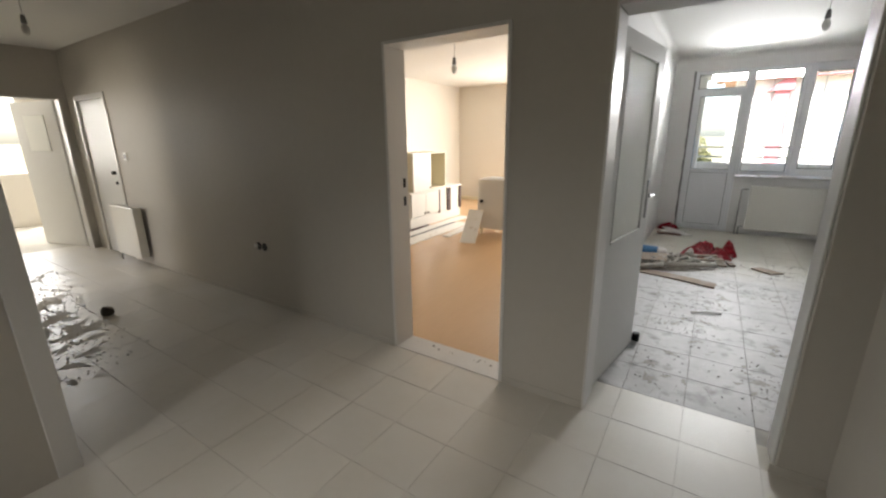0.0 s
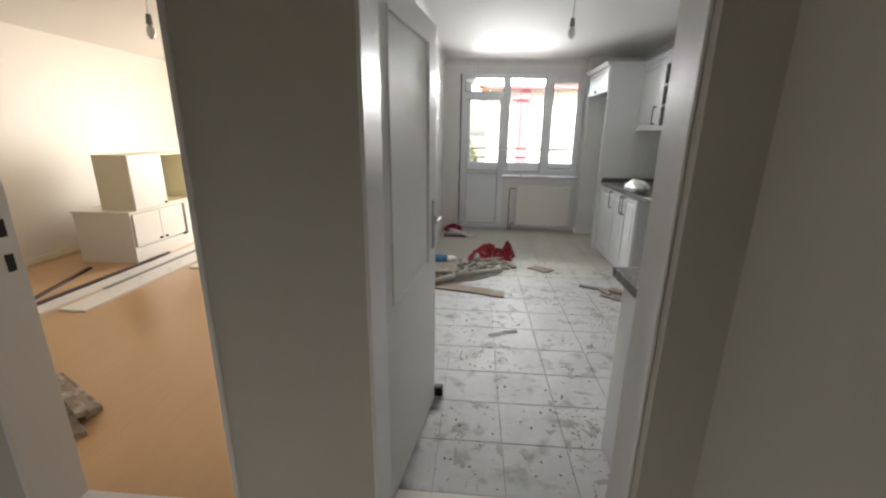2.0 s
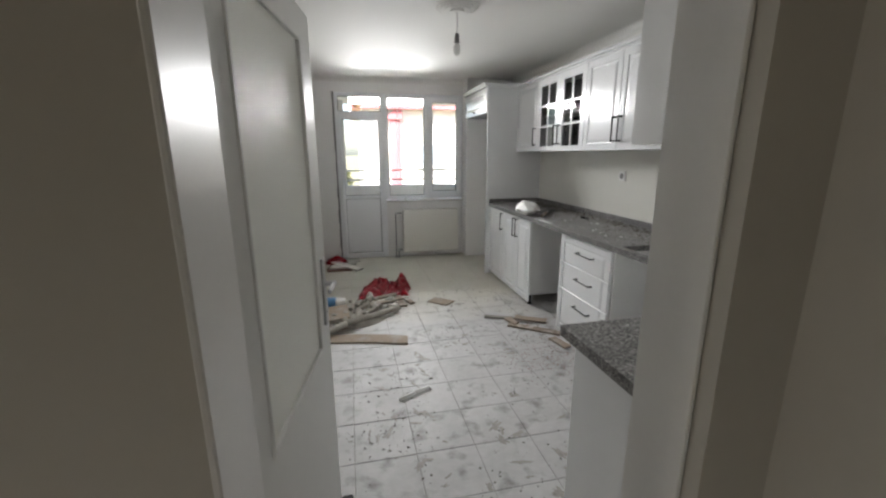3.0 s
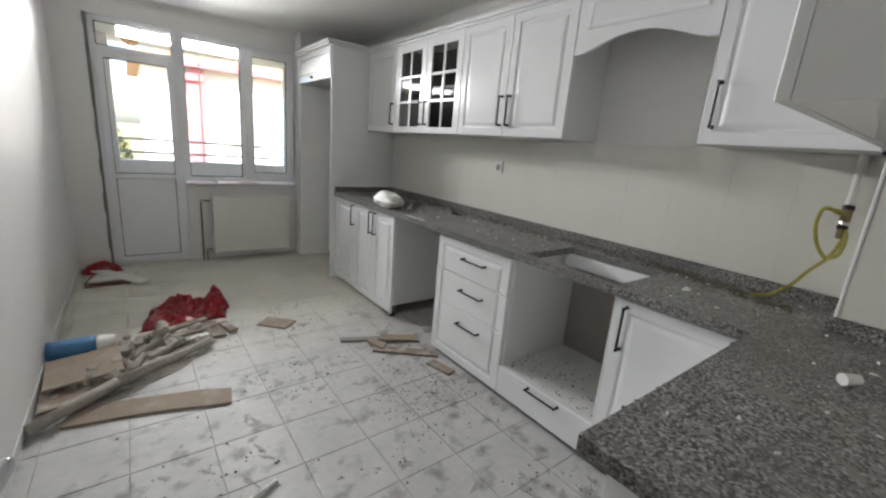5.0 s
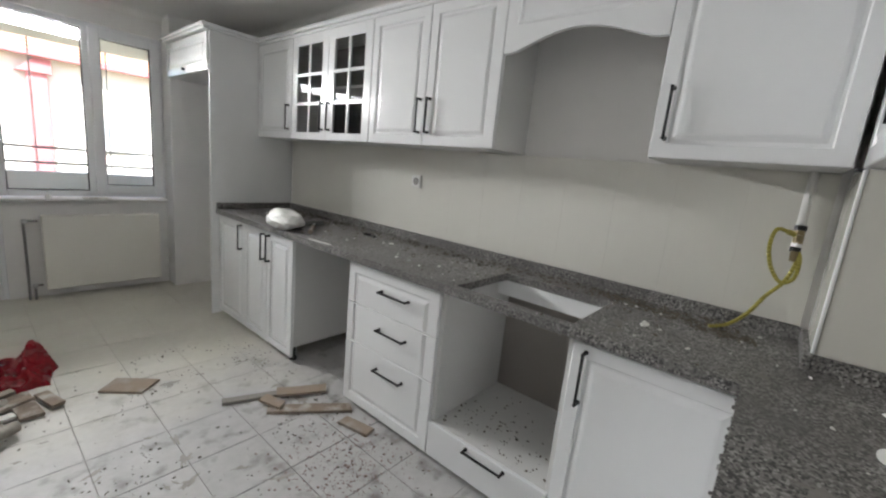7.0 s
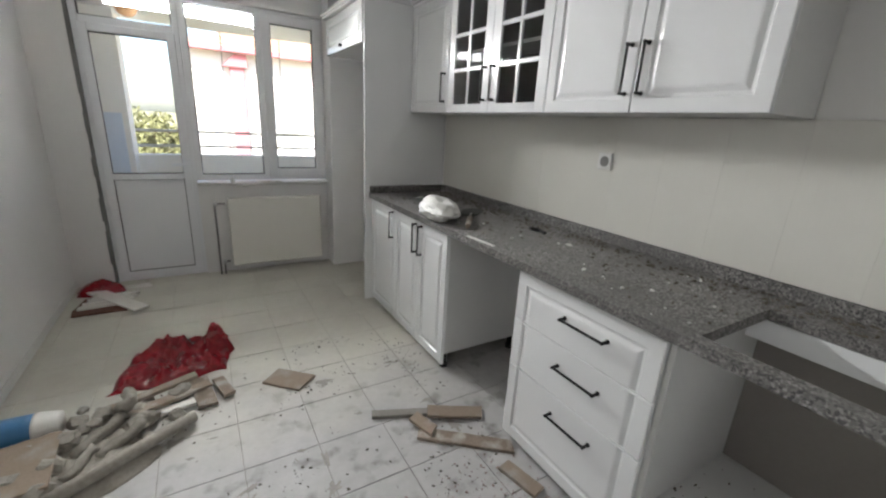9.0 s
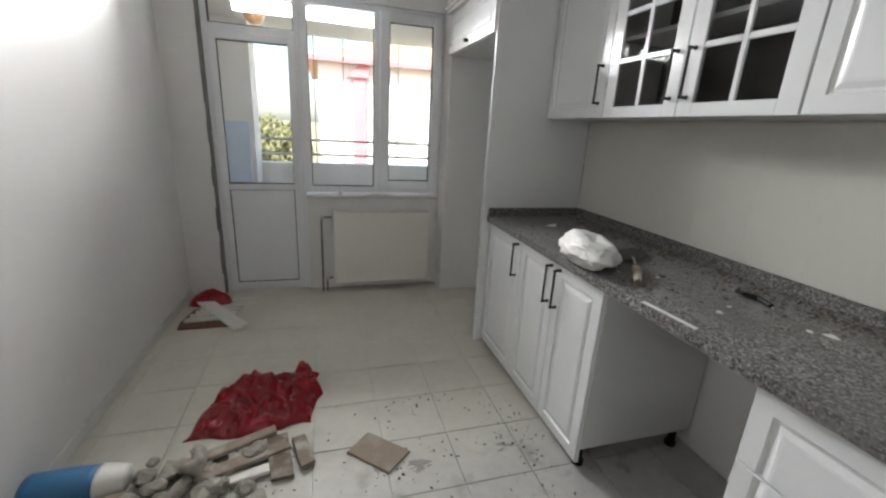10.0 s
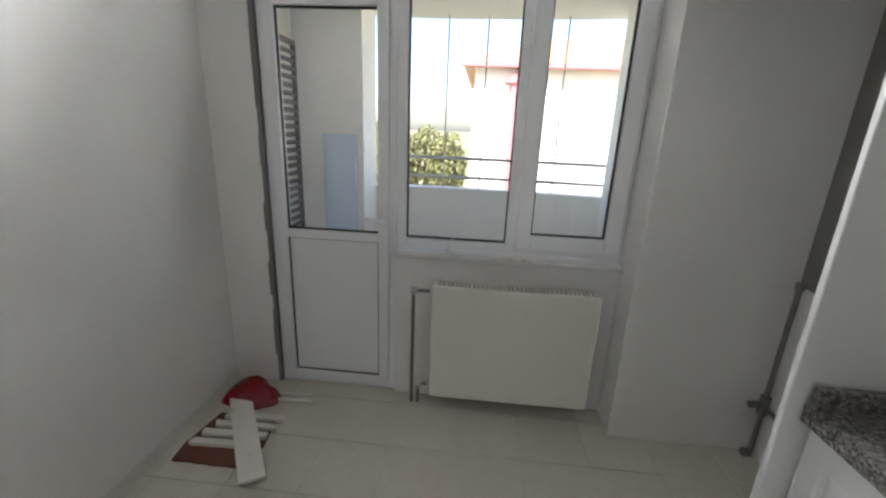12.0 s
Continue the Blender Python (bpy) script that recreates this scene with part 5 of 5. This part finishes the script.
            k = r * (0.65 + 0.8 * noise.noise(Vector((math.cos(a) * 1.7 + made * 3.1, math.sin(a) * 1.7, 2.0))) + 0.22 * noise.noise(Vector((math.cos(a) * 5 + made, math.sin(a) * 5, 9.0))))
            k = max(k, 0.15 * r)
            p, q = k * math.cos(a), asp * k * math.sin(a)
            verts.append((x + p * math.cos(t) - q * math.sin(t), y + p * math.sin(t) + q * math.cos(t), z))
        faces += [(b, b + 1 + i, b + 1 + (i + 1) % m) for i in range(m)]
    me = bpy.data.meshes.new(name)
    me.from_pydata(verts, [], faces)
    me.materials.append(material)
    return tagged(new(name, me), label, "dirt", kind="stuff")


M_SMEAR = mat("grey_mud", (0.23, 0.215, 0.19), (0.38, 0.36, 0.33), rough=0.7, scale=14, fine=60, amount=0.9, bump=0.2)
smear("mud_smears", 130, (-0.1, 1.62), (2.6, 5.5), 0.0008, 0.062, M_SMEAR, "grey dried mud smears on the kitchen tiles", 71, dirtmap)
smear("hall_film", 60, (-5.9, -2.8), (0.75, 1.75), 0.0008, 0.16, M_DUST, "pale plaster film on the hall tiles", 73, lambda x, y: math.exp(-((y - 1.05 - 0.13 * (-4.2 - x)) / 0.22) ** 2))

M_FILM = mat("grey_dust_film", (0.27, 0.26, 0.245), (0.20, 0.195, 0.185), rough=0.9, scale=10, fine=70, amount=0.9, bump=0.2)
smear("worktop_film", 34, (0.85, 2.2), (2.42, 5.7), 0.9004, 0.075, M_FILM, "grey dust film in streaks on the granite", 74,
      lambda x, y: 1.0 * ((x > 1.76 or y < 2.74) and (x < 1.86 or y > 2.84) and not (HX0 - 0.1 < x < HX1 + 0.1 and HY0 - 0.1 < y < HY1 + 0.1)))

# ---- small things on the worktop and in the hall ----
tr = thing("trowel", (2.0, 5.45, 0.9), "pointed plasterer's trowel with a dark blade and wooden handle", "trowel")
bm = bmesh.new()
outline = [(1.868, 5.436), (1.925, 5.525), (2.02, 5.582), (2.09, 5.585), (2.112, 5.54), (2.062, 5.455), (1.965, 5.407)]
ring_solid(bm, [[(x, y, 0.912) for x, y in outline], [(x, y, 0.914) for x, y in outline]])
bmesh.ops.recalc_face_normals(bm, faces=bm.faces)
part("blade", bm, mat("dark_steel", (0.035, 0.035, 0.038), (0.02, 0.02, 0.022), rough=0.45, metal=0.5, bump=0.05), tr, "dark grey steel blade")
bm = bmesh.new()
tube(bm, [(1.965, 5.44, 0.915), (1.925, 5.39, 0.927), (1.868, 5.31, 0.921)], 0.005, 8)
part("neck", bm, M_STEEL, tr)
bm = bmesh.new()
rod(bm, (1.87, 5.312, 0.92), (1.752, 5.16, 0.9165), 0.0165, 12, 0.0135)
part("handle", bm, M_PLANK, tr, "worn wooden handle")
bm = bmesh.new()
tube(bm, [(2.10, 5.05, 0.907), (2.08, 5.01, 0.913), (2.11, 4.98, 0.909), (2.09, 4.92, 0.907)], 0.009, 8)
solid("black_clip", bm, M_BLACK, "small bent black plastic clip on the worktop", "clip")
solid("edging_strip", bx(-0.008, 0.008, -0.1, 0.1, 0, 0.004, bevel=0.0015, m=pose(1.675, 4.935, 0.9005, 0, 0, 5)), M_BAG, "thin white plastic edging strip along the worktop edge", "strip")
for (px, py, w, a) in ((1.94, 6.10, 0.035, 0.4), (2.02, 5.98, 0.014, 1.2), (2.06, 4.72, 0.018, 2.0), (1.83, 4.43, 0.015, 0.9), (1.93, 3.18, 0.028, 0.3)):
    bm = bmesh.new()
    tri = [(px + w * math.cos(a + q) * k, py + w * math.sin(a + q) * k) for q, k in ((0, 1.4), (1.3, 0.6), (2.7, 1.1), (4.0, 0.5), (5.2, 0.8))]
    ring_solid(bm, [[(x, y, 0.9005) for x, y in tri], [(px + (x - px) * 0.85, py + (y - py) * 0.85, 0.905 + 0.12 * (x - px)) for x, y in tri]])
    bmesh.ops.recalc_face_normals(bm, faces=bm.faces)
    solid("plastic_scrap", bm, M_BAG, "small torn white plastic scrap on the granite", "scrap", group="scraps on the worktop")
bm = bmesh.new()
rod(bm, (1.475, 2.61, 0.917), (1.515, 2.585, 0.917), 0.016, 14, 0.013)
solid("wall_plug", bm, M_WSOCK, "small white plastic plug lying on the granite", "plug", smooth=False)
bm = bmesh.new()
g = bmesh.ops.create_icosphere(bm, subdivisions=2, radius=0.045)["verts"]
for v in g:
    v.co *= 1 + 0.4 * noise.noise(v.co * 25)
    v.co.z = max(v.co.z, -0.03)
bmesh.ops.translate(bm, verts=g, vec=(-3.9, 1.29, 0.03))
solid("dark_lump", bm, M_DIRT, "dark lump of rubble on the hall floor", "rubble")

# ---- living room ----
lu = thing("sideboard", (-4.0, 6.0, 0), "old cream sideboard with two doors and open dark-edged bays", "sideboard")
for pn, x1, y0, y1, z0, z1 in (("side_panel", -3.68, 5.2, 5.22, 0.0, 0.56), ("side_panel", -3.68, 6.73, 6.75, 0.0, 0.56), ("divider", -3.69, 6.0, 6.02, 0.19, 0.56), ("bottom_panel", -3.69, 5.22, 6.73, 0.17, 0.19), ("back_panel", -4.33, 5.22, 6.73, 0.19, 0.56)):
    part(pn, bx(-4.35, x1, y0, y1, z0, z1), M_CREAM, lu)
part("top", bx(-4.36, -3.66, 5.18, 6.77, 0.56, 0.585, bevel=0.003), M_CREAM, lu)
part("plinth", bx(-3.70, -3.685, 5.22, 6.73, 0.0, 0.168), M_CREAM, lu)
for y0, y1, hy in ((5.225, 5.61, 5.57), (5.615, 5.998, 5.66)):
    d = part("door", bx(-3.68, -3.662, y0, y1, 0.19, 0.555, bevel=0.002), M_CREAM, lu)
    bm = bmesh.new()
    rod(bm, (-3.662, hy, 0.22), (-3.64, hy, 0.22), 0.012, 10)
    part("knob", bm, M_BLACK, d, "small dark knob")
for y0, y1 in ((6.0, 6.045), (6.3, 6.39), (6.70, 6.745)):
    part("edge_strip", bx(-3.685, -3.664, y0, y1, 0.16, 0.585), M_DKWOOD, lu, "dark brown edge strip")
for y0, y1 in ((6.047, 6.298), (6.392, 6.698)):
    part("loose_panel", bx(-3.70, -3.69, y0, y1, 0.19, 0.56), M_CREAM, lu)
uu = thing("wall_unit", (-3.9, 5.8, 0.585), "old cream wall unit with one door and an open yellowish bay", "cabinet")
for pn, y0, y1, z0, z1 in (("side_panel", 5.30, 5.32, 0.585, 1.19), ("side_panel", 6.25, 6.27, 0.585, 1.19), ("divider", 5.78, 5.80, 0.605, 1.17), ("bottom_panel", 5.32, 6.25, 0.585, 0.605), ("top_panel", 5.32, 6.25, 1.17, 1.19)):
    part(pn, bx(-4.08, -3.69, y0, y1, z0, z1), M_BEIGE, uu)
part("back_panel", bx(-4.08, -4.06, 5.32, 6.25, 0.605, 1.17), M_BEIGE, uu)
d = part("door", bx(-3.69, -3.672, 5.302, 5.79, 0.587, 1.188, bevel=0.002), M_CREAM, uu)
bm = bmesh.new()
rod(bm, (-3.672, 5.75, 0.62), (-3.65, 5.75, 0.62), 0.012, 10)
part("knob", bm, M_BLACK, d, "small dark knob")
sc = thing("small_cabinet", (-2.35, 5.75, 0), "beige cabinet on short legs with a round dark knob", "cabinet")
part("body", bx(-2.64, -2.05, 5.52, 5.95, 0.1, 0.83, bevel=0.004), M_CREAM, sc)
d = part("door", bx(-2.638, -2.052, 5.5, 5.518, 0.11, 0.825, bevel=0.003), M_CREAM, sc)
bm = bmesh.new()
rod(bm, (-2.57, 5.5, 0.51), (-2.57, 5.475, 0.51), 0.025, 14)
part("knob", bm, M_BLACK, d, "round dark knob")
for x in (-2.6, -2.1):
    for y in (5.56, 5.9):
        bm = bmesh.new()
        rod(bm, (x, y, 0), (x, y, 0.1), 0.016, 8, 0.024)
        part("leg", bm, M_BEIGE, sc)
solid("paper_scrap", bx(-2.55, -2.3, 5.6, 5.66, 0.832, 0.84, bevel=0.002), M_BOARD, "white paper strip on top of the small cabinet", "paper")
bm = bmesh.new()
box(bm, -0.11, 0.11, -0.009, 0.009, 0, 0.62, 0.002, m=pose(-2.5, 4.95, 0.0, -52, 0, 14))
solid("leaning_panel", bm, M_BOARD, "white panel leaning against the small cabinet", "board", at=(-2.5, 4.95, 0))
LP = "flat-packed boards on the living room floor"
plank("board", (-3.2, 3.95), (-3.22, 6.1), 0.24, 0.018, 0.002, M_BOARD, "long white board on the wood floor", "board", LP, seed=80)
plank("board", (-3.46, 3.85), (-3.5, 6.6), 0.16, 0.02, 0.002, M_BOARD, "long white board with a dark edge on the wood floor", "board", LP, seed=81)
plank("rail_strip", (-3.33, 4.4), (-3.36, 6.0), 0.035, 0.03, 0.002, M_PIPE, "grey metal strip between the boards", "strip", LP, seed=82)
plank("rail_strip", (-3.60, 3.95), (-3.62, 5.6), 0.03, 0.03, 0.002, M_DKWOOD, "dark strip beside the boards", "strip", LP, seed=83)
plank("rail_strip", (-3.74, 4.1), (-4.05, 4.98), 0.04, 0.02, 0.002, M_DKWOOD, "dark wooden strip on the wood floor", "strip", LP, seed=84)
plank("board", (-2.95, 5.1), (-3.0, 5.9), 0.12, 0.018, 0.002, M_BOARD, "white offcut on the wood floor", "board", LP, seed=85, ragged=0.02)
for k in range(4):
    plank("lath", (-2.36 + 0.05 * k, 3.06 - 0.06 * k), (-1.86 + 0.02 * k, 2.80 - 0.055 * k), 0.05, 0.032, 0.003 + 0.033 * (k % 3), M_PLANK, "raw wooden lath on the floor by the doorway", "lath", "laths by the living room doorway", seed=90 + k, ragged=0.02)
bm = bmesh.new()
box(bm, -4.799, -4.785, YF, 8.6, 0.002, 0.07, 0.003)
box(bm, -4.785, -3.1, 8.586, 8.6, 0.002, 0.07, 0.003)
solid("baseboard_living", bm, M_BEIGE, "wood coloured skirting board in the living room", "skirting", "structure")
bm = bmesh.new()
box(bm, -5.12, -1.5, YH - 0.008, YH - 0.0005, 0.0, 0.045, 0.002)
box(bm, -0.674, -0.21, YH - 0.008, YH - 0.0005, 0.0, 0.045, 0.002)
box(bm, 0.592, 0.78, YH - 0.008, YH - 0.0005, 0.0, 0.045, 0.002)
solid("baseboard_hall", bm, M_HALL_DIM, "narrow skirting tiles along the hall wall", "skirting", "structure")
bm = bmesh.new()
box(bm, XL + 0.0005, XL + 0.008, YF, YW, 0.0, 0.06, 0.002)
solid("baseboard_kitchen", bm, M_FRAME, "narrow skirting tiles along the kitchen wall", "skirting", "structure")

# ---- balcony ----
# unseen floor, coloured pale to throw light up onto the balcony walls
solid("floor_balcony", bx(-3.3, 3.3, YW + 0.2, 9.5, -0.15, -0.005), M_MARBLE, "balcony floor made pale to bounce light", "floor", "structure")
bm = bmesh.new()
N = 28
def arc(k):
    x = -3.2 + 6.4 * k
    return x, 9.3 - 0.045 * (x - 0.6) ** 2
for i in range(N):
    (xa, ya), (xb, yb) = arc(i / N), arc((i + 1) / N)
    vs = [bm.verts.new(p) for p in ((xa, ya, 0), (xb, yb, 0), (xb, yb, 0.93), (xa, ya, 0.93), (xa, ya + 0.14, -0.6), (xb, yb + 0.14, -0.6), (xb, yb + 0.14, 0.93), (xa, ya + 0.14, 0.93))]
    for f in ((0, 1, 2, 3), (7, 6, 5, 4), (3, 2, 6, 7), (0, 4, 5, 1)):
        bm.faces.new([vs[q] for q in f])
bmesh.ops.remove_doubles(bm, verts=bm.verts, dist=0.0005)
bmesh.ops.recalc_face_normals(bm, faces=bm.faces)
solid("wall_parapet", bm, M_STUCCO, "white curved balcony parapet", "wall", "structure", smooth=False)
rails = thing("balcony_railing", (0.6, 9.3, 0.93), "grey metal railing with thin uprights on the balcony parapet", "railing")
for z in (1.03, 1.2):
    bm = bmesh.new()
    tube(bm, [(arc(i / N)[0], arc(i / N)[1] + 0.05, z) for i in range(N + 1)], 0.015, 8)
    part("rail", bm, M_RAIL, rails)
for x in (0.57, 0.9, 1.55):
    k = (x + 3.2) / 6.4
    bm = bmesh.new()
    rod(bm, (x, arc(k)[1] + 0.05, 0.93), (x, arc(k)[1] + 0.05, 2.36), 0.007, 8)
    part("post", bm, M_RAIL, rails)
bm = bmesh.new()
vs0, vs1 = [], []
for i in range(N + 1):
    x, y = arc(i / N)
    vs0.append((x, y + 0.16))
poly = [(-3.2, YW + 0.2), (3.2, YW + 0.2)] + vs0[::-1]
ring_solid(bm, [[(x, y, 2.36) for x, y in poly], [(x, y, 2.56) for x, y in poly]])
bmesh.ops.recalc_face_normals(bm, faces=bm.faces)
solid("ceiling_balcony", bm, M_CEIL, "white curved balcony ceiling slab", "ceiling", "structure")
wall("wall_balcony_west", [(-0.75, -0.6, YW + 0.2, 9.0, 0, 2.36)], M_STUCCO, "white rendered side wall of the balcony")
wall("wall_balcony_pier", [(-0.6, -0.05, 8.9, 9.3, 0, 2.36)], M_STUCCO, "white rendered pier at the end of the balcony")
wall("wall_balcony_east", [(1.95, 2.1, YW + 0.2, 9.15, 0, 2.36)], M_STUCCO, "white rendered side wall of the balcony")
M_PALEBLUE = mat("pale_blue_board", (0.62, 0.70, 0.80), (0.58, 0.66, 0.77), rough=0.5, scale=2, bump=0.02)
# sheet added to give the pier its bluish patch
solid("insulation_board", bx(-0.38, -0.1, 8.86, 8.89, -0.004, 1.38, bevel=0.004), M_PALEBLUE, "pale blue sheet added for a bluish patch on the pier", "board")
shutter = thing("louvre_shutter", (-0.56, 8.7, 0.5), "narrow dark louvred shutter on the balcony wall", "shutter")
bm = bmesh.new()
for a in ((8.5, 8.53), (8.85, 8.88)):
    box(bm, -0.598, -0.57, a[0], a[1], 0.5, 2.05)
box(bm, -0.598, -0.57, 8.53, 8.85, 0.5, 0.54)
box(bm, -0.598, -0.57, 8.53, 8.85, 2.01, 2.05)
part("shutter_frame", bm, M_PIPE, shutter)
for k in range(24):
    bm = bmesh.new()
    box(bm, -0.012, 0.012, 8.53, 8.85, -0.02, 0.02, m=pose(-0.584, 0, 0.58 + 0.06 * k, 0, 35, 0))
    part("slat", bm, M_PIPE, shutter)
wl = thing("balcony_lamp", (0.15, 7.95, 2.36), "round amber glass lamp under the balcony ceiling", "lamp")
bm = bmesh.new()
rod(bm, (0.15, 7.95, 2.29), (0.15, 7.95, 2.36), 0.05, 16)
part("base", bm, M_FRAME, wl)
bm = bmesh.new()
g = bmesh.ops.create_uvsphere(bm, u_segments=20, v_segments=12, radius=0.08)["verts"]
bmesh.ops.translate(bm, verts=g, vec=(0.15, 7.95, 2.222))
M_AMBER = mat("amber_glass", (0.75, 0.42, 0.2), (0.7, 0.38, 0.18), rough=0.2, bump=0)
part("globe", bm, M_AMBER, wl, "amber globe", smooth=True)

# ---- outside ----
GZ = -3.2
M_FARGLASS = mat("curtained_glass", (0.5, 0.56, 0.62), (0.42, 0.48, 0.54), rough=0.2, scale=3, bump=0)
bm = bmesh.new()
g = bmesh.ops.create_circle(bm, cap_ends=True, segments=64, radius=1500)["verts"]
bmesh.ops.translate(bm, verts=g, vec=(0, 0, GZ))
solid("ground", bm, M_GROUND, "dry grassy ground", "ground", "structure")

hb = thing("apartment_house", (4.2, 21.5, GZ), "white house with red trim and a terracotta hip roof", "house")
HY = 18.0
part("wall", bx(0.55, 9.0, HY, HY + 7, GZ, 3.27), M_STUCCO, hb)
bm = bmesh.new()
x0, x1, y0, y1, ze, zr = 0.2, 9.35, HY - 0.35, HY + 7.35, 3.27, 4.67
v = [bm.verts.new(p) for p in ((x0, y0, ze), (x1, y0, ze), (x1, y1, ze), (x0, y1, ze), (x0 + 3.2, HY + 3.5, zr), (x1 - 3.2, HY + 3.5, zr))]
for f in ((0, 1, 5, 4), (1, 2, 5), (2, 3, 4, 5), (3, 0, 4), (3, 2, 1, 0)):
    bm.faces.new([v[i] for i in f])
part("roof", bm, M_ROOF, hb, "terracotta tiled hip roof")
for k in range(9):
    s0 = 0.08 + 0.1 * k
    bm = bmesh.new()
    rod(bm, (x0 + 3.2 * s0, y0 + 3.85 * s0, ze + 1.4 * s0 + 0.02), (x1 - 3.2 * s0, y0 + 3.85 * s0, ze + 1.4 * s0 + 0.02), 0.035, 6)
    part("tile_course", bm, M_ROOF, hb)
part("eave_board", bx(0.16, 9.4, HY - 0.42, HY - 0.3, 3.14, 3.29, bevel=0.01), M_BRED, hb, "red painted eave board")
part("pilaster", bx(1.6, 1.98, HY - 0.2, HY, GZ, 2.87, bevel=0.01), M_BRED, hb, "red painted pilaster")
bm = bmesh.new()
v = [bm.verts.new(p) for p in ((1.4, HY - 0.28, 2.77), (2.06, HY - 0.28, 2.77), (2.06, HY - 0.28, 3.12), (1.75, HY - 0.28, 3.12), (1.4, HY, 2.77), (2.06, HY, 2.77), (2.06, HY, 3.12), (1.75, HY, 3.12))]
for f in ((0, 1, 2, 3), (7, 6, 5, 4), (0, 3, 7, 4), (1, 5, 6, 2), (0, 4, 5, 1), (3, 2, 6, 7)):
    bm.faces.new([v[i] for i in f])
part("pilaster_cap", bm, M_BRED, hb, "red painted cap")
for x in (2.75, 5.0, 7.2):
    for z in (-1.9, 1.0):
        w = part("window", bx(x, x + 0.9, HY - 0.03, HY + 0.02, z, z + 0.9, bevel=0.01), M_PVC, hb)
        part("pane", bx(x + 0.07, x + 0.83, HY - 0.045, HY - 0.031, z + 0.07, z + 0.83), M_FARGLASS, w, "pale curtained window glass")
        part("sill", bx(x - 0.05, x + 0.95, HY - 0.1, HY - 0.001, z - 0.06, z - 0.002), M_STUCCO, w)


def tree(x, y, h, r, seed, label):
    random.seed(seed)
    t = thing("tree", (x, y, GZ), label, "tree", "trees behind the balcony")
    bm = bmesh.new()
    rod(bm, (x, y, GZ), (x + 0.1, y, GZ + h * 0.55), 0.16, 10, 0.07)
    for k in range(6):
        a = k * 1.05
        rod(bm, (x + 0.05, y, GZ + h * (0.35 + 0.04 * k)), (x + r * 0.6 * math.cos(a), y + r * 0.6 * math.sin(a), GZ + h * (0.6 + 0.05 * k)), 0.06, 7, 0.02)
    part("trunk", bm, M_BARK, t)
    verts, faces = [], []
    for k in range(2600):
        while True:
            p = Vector((random.uniform(-1, 1), random.uniform(-1, 1), random.uniform(-1, 1)))
            if p.length < 1 and p.length > 0.35 and noise.noise(p * 2.2 + Vector((seed, 0, 0))) > -0.22:
                break
        c = Vector((x + p.x * r, y + p.y * r, GZ + h * 0.66 + p.z * h * 0.36))
        s = random.uniform(0.06, 0.15)
        q = Euler((random.uniform(0, 3.1), random.uniform(0, 3.1), random.uniform(0, 6.2))).to_matrix()
        b = len(verts)
        for dx, dy in ((-1, 0), (0, -0.5), (1, 0), (0, 0.5)):
            verts.append(tuple(c + q @ Vector((dx * s, dy * s, 0.15 * s * abs(dx)))))
        faces.append((b, b + 1, b + 2, b + 3))
    me = bpy.data.meshes.new("crown")
    me.from_pydata([tuple(Vector(p) - Vector((x, y, GZ))) for p in verts], [], faces)
    me.materials.append(M_LEAF)
    ob = new("crown", me)
    ob.parent = t
    ob["kind"] = "stuff"


tree(-0.75, 26.0, 4.5, 0.9, 1, "small yellow-green tree beside the white house")
tree(-1.9, 26.6, 4.75, 1.1, 2, "yellow-green tree behind the balcony")
tree(-3.3, 25.8, 4.55, 1.2, 3, "yellow-green tree further along the street")
tree(-5.2, 28.0, 4.9, 1.5, 4, "green tree at the edge of the view")

# ---- backsplash tiles ----
def tile_mesh(name, sx, sy, sz, material, bevel=0.0015):
    bm = bmesh.new()
    box(bm, -sx / 2, sx / 2, -sy / 2, sy / 2, -sz, 0, bevel)
    me = bpy.data.meshes.new(name)
    bm.to_mesh(me)
    bm.free()
    me.materials.append(material)
    return me


# ---- floor tiles ----
P = 0.31
HALL_TILE = tile_mesh("tile", P - 0.0014, P - 0.0014, 0.008, M_TILE_HALL, 0.0007)
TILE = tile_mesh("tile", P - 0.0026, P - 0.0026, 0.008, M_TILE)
kf = thing("floor_kitchen", (0, 0, 0), "cream glazed square floor tiles with dark dirty joints", "floor", kind="structure")
hf = thing("floor_hall", (0, 0, 0), "cream glazed square floor tiles, dusty", "floor", kind="structure")
random.seed(11)
X0, Y0 = 0.256, 3.10
for i in range(-24, 8):
    for j in range(-18, 16):
        x, y = X0 + (i + 0.5) * P, Y0 + (j + 0.5) * P
        kitchen = y > YF + 0.0 and XL - 0.12 < x < XR + 0.1 and y < YW + 0.12
        hall = (y <= YF and -7.2 < x < 0.95 and y > 0.4) or (y <= 0.4 and -2.4 < x < 0.95)
        if kitchen or hall:
            if hall and y > YF - 0.16 and not -0.3 < x < 0.7 and y - P / 2 > YH:
                continue
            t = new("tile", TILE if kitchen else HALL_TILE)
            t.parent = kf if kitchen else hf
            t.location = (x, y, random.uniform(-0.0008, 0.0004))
            t.rotation_euler = (random.uniform(-0.0012, 0.0012), random.uniform(-0.0012, 0.0012), random.choice((0, 1, 2, 3)) * math.pi / 2)
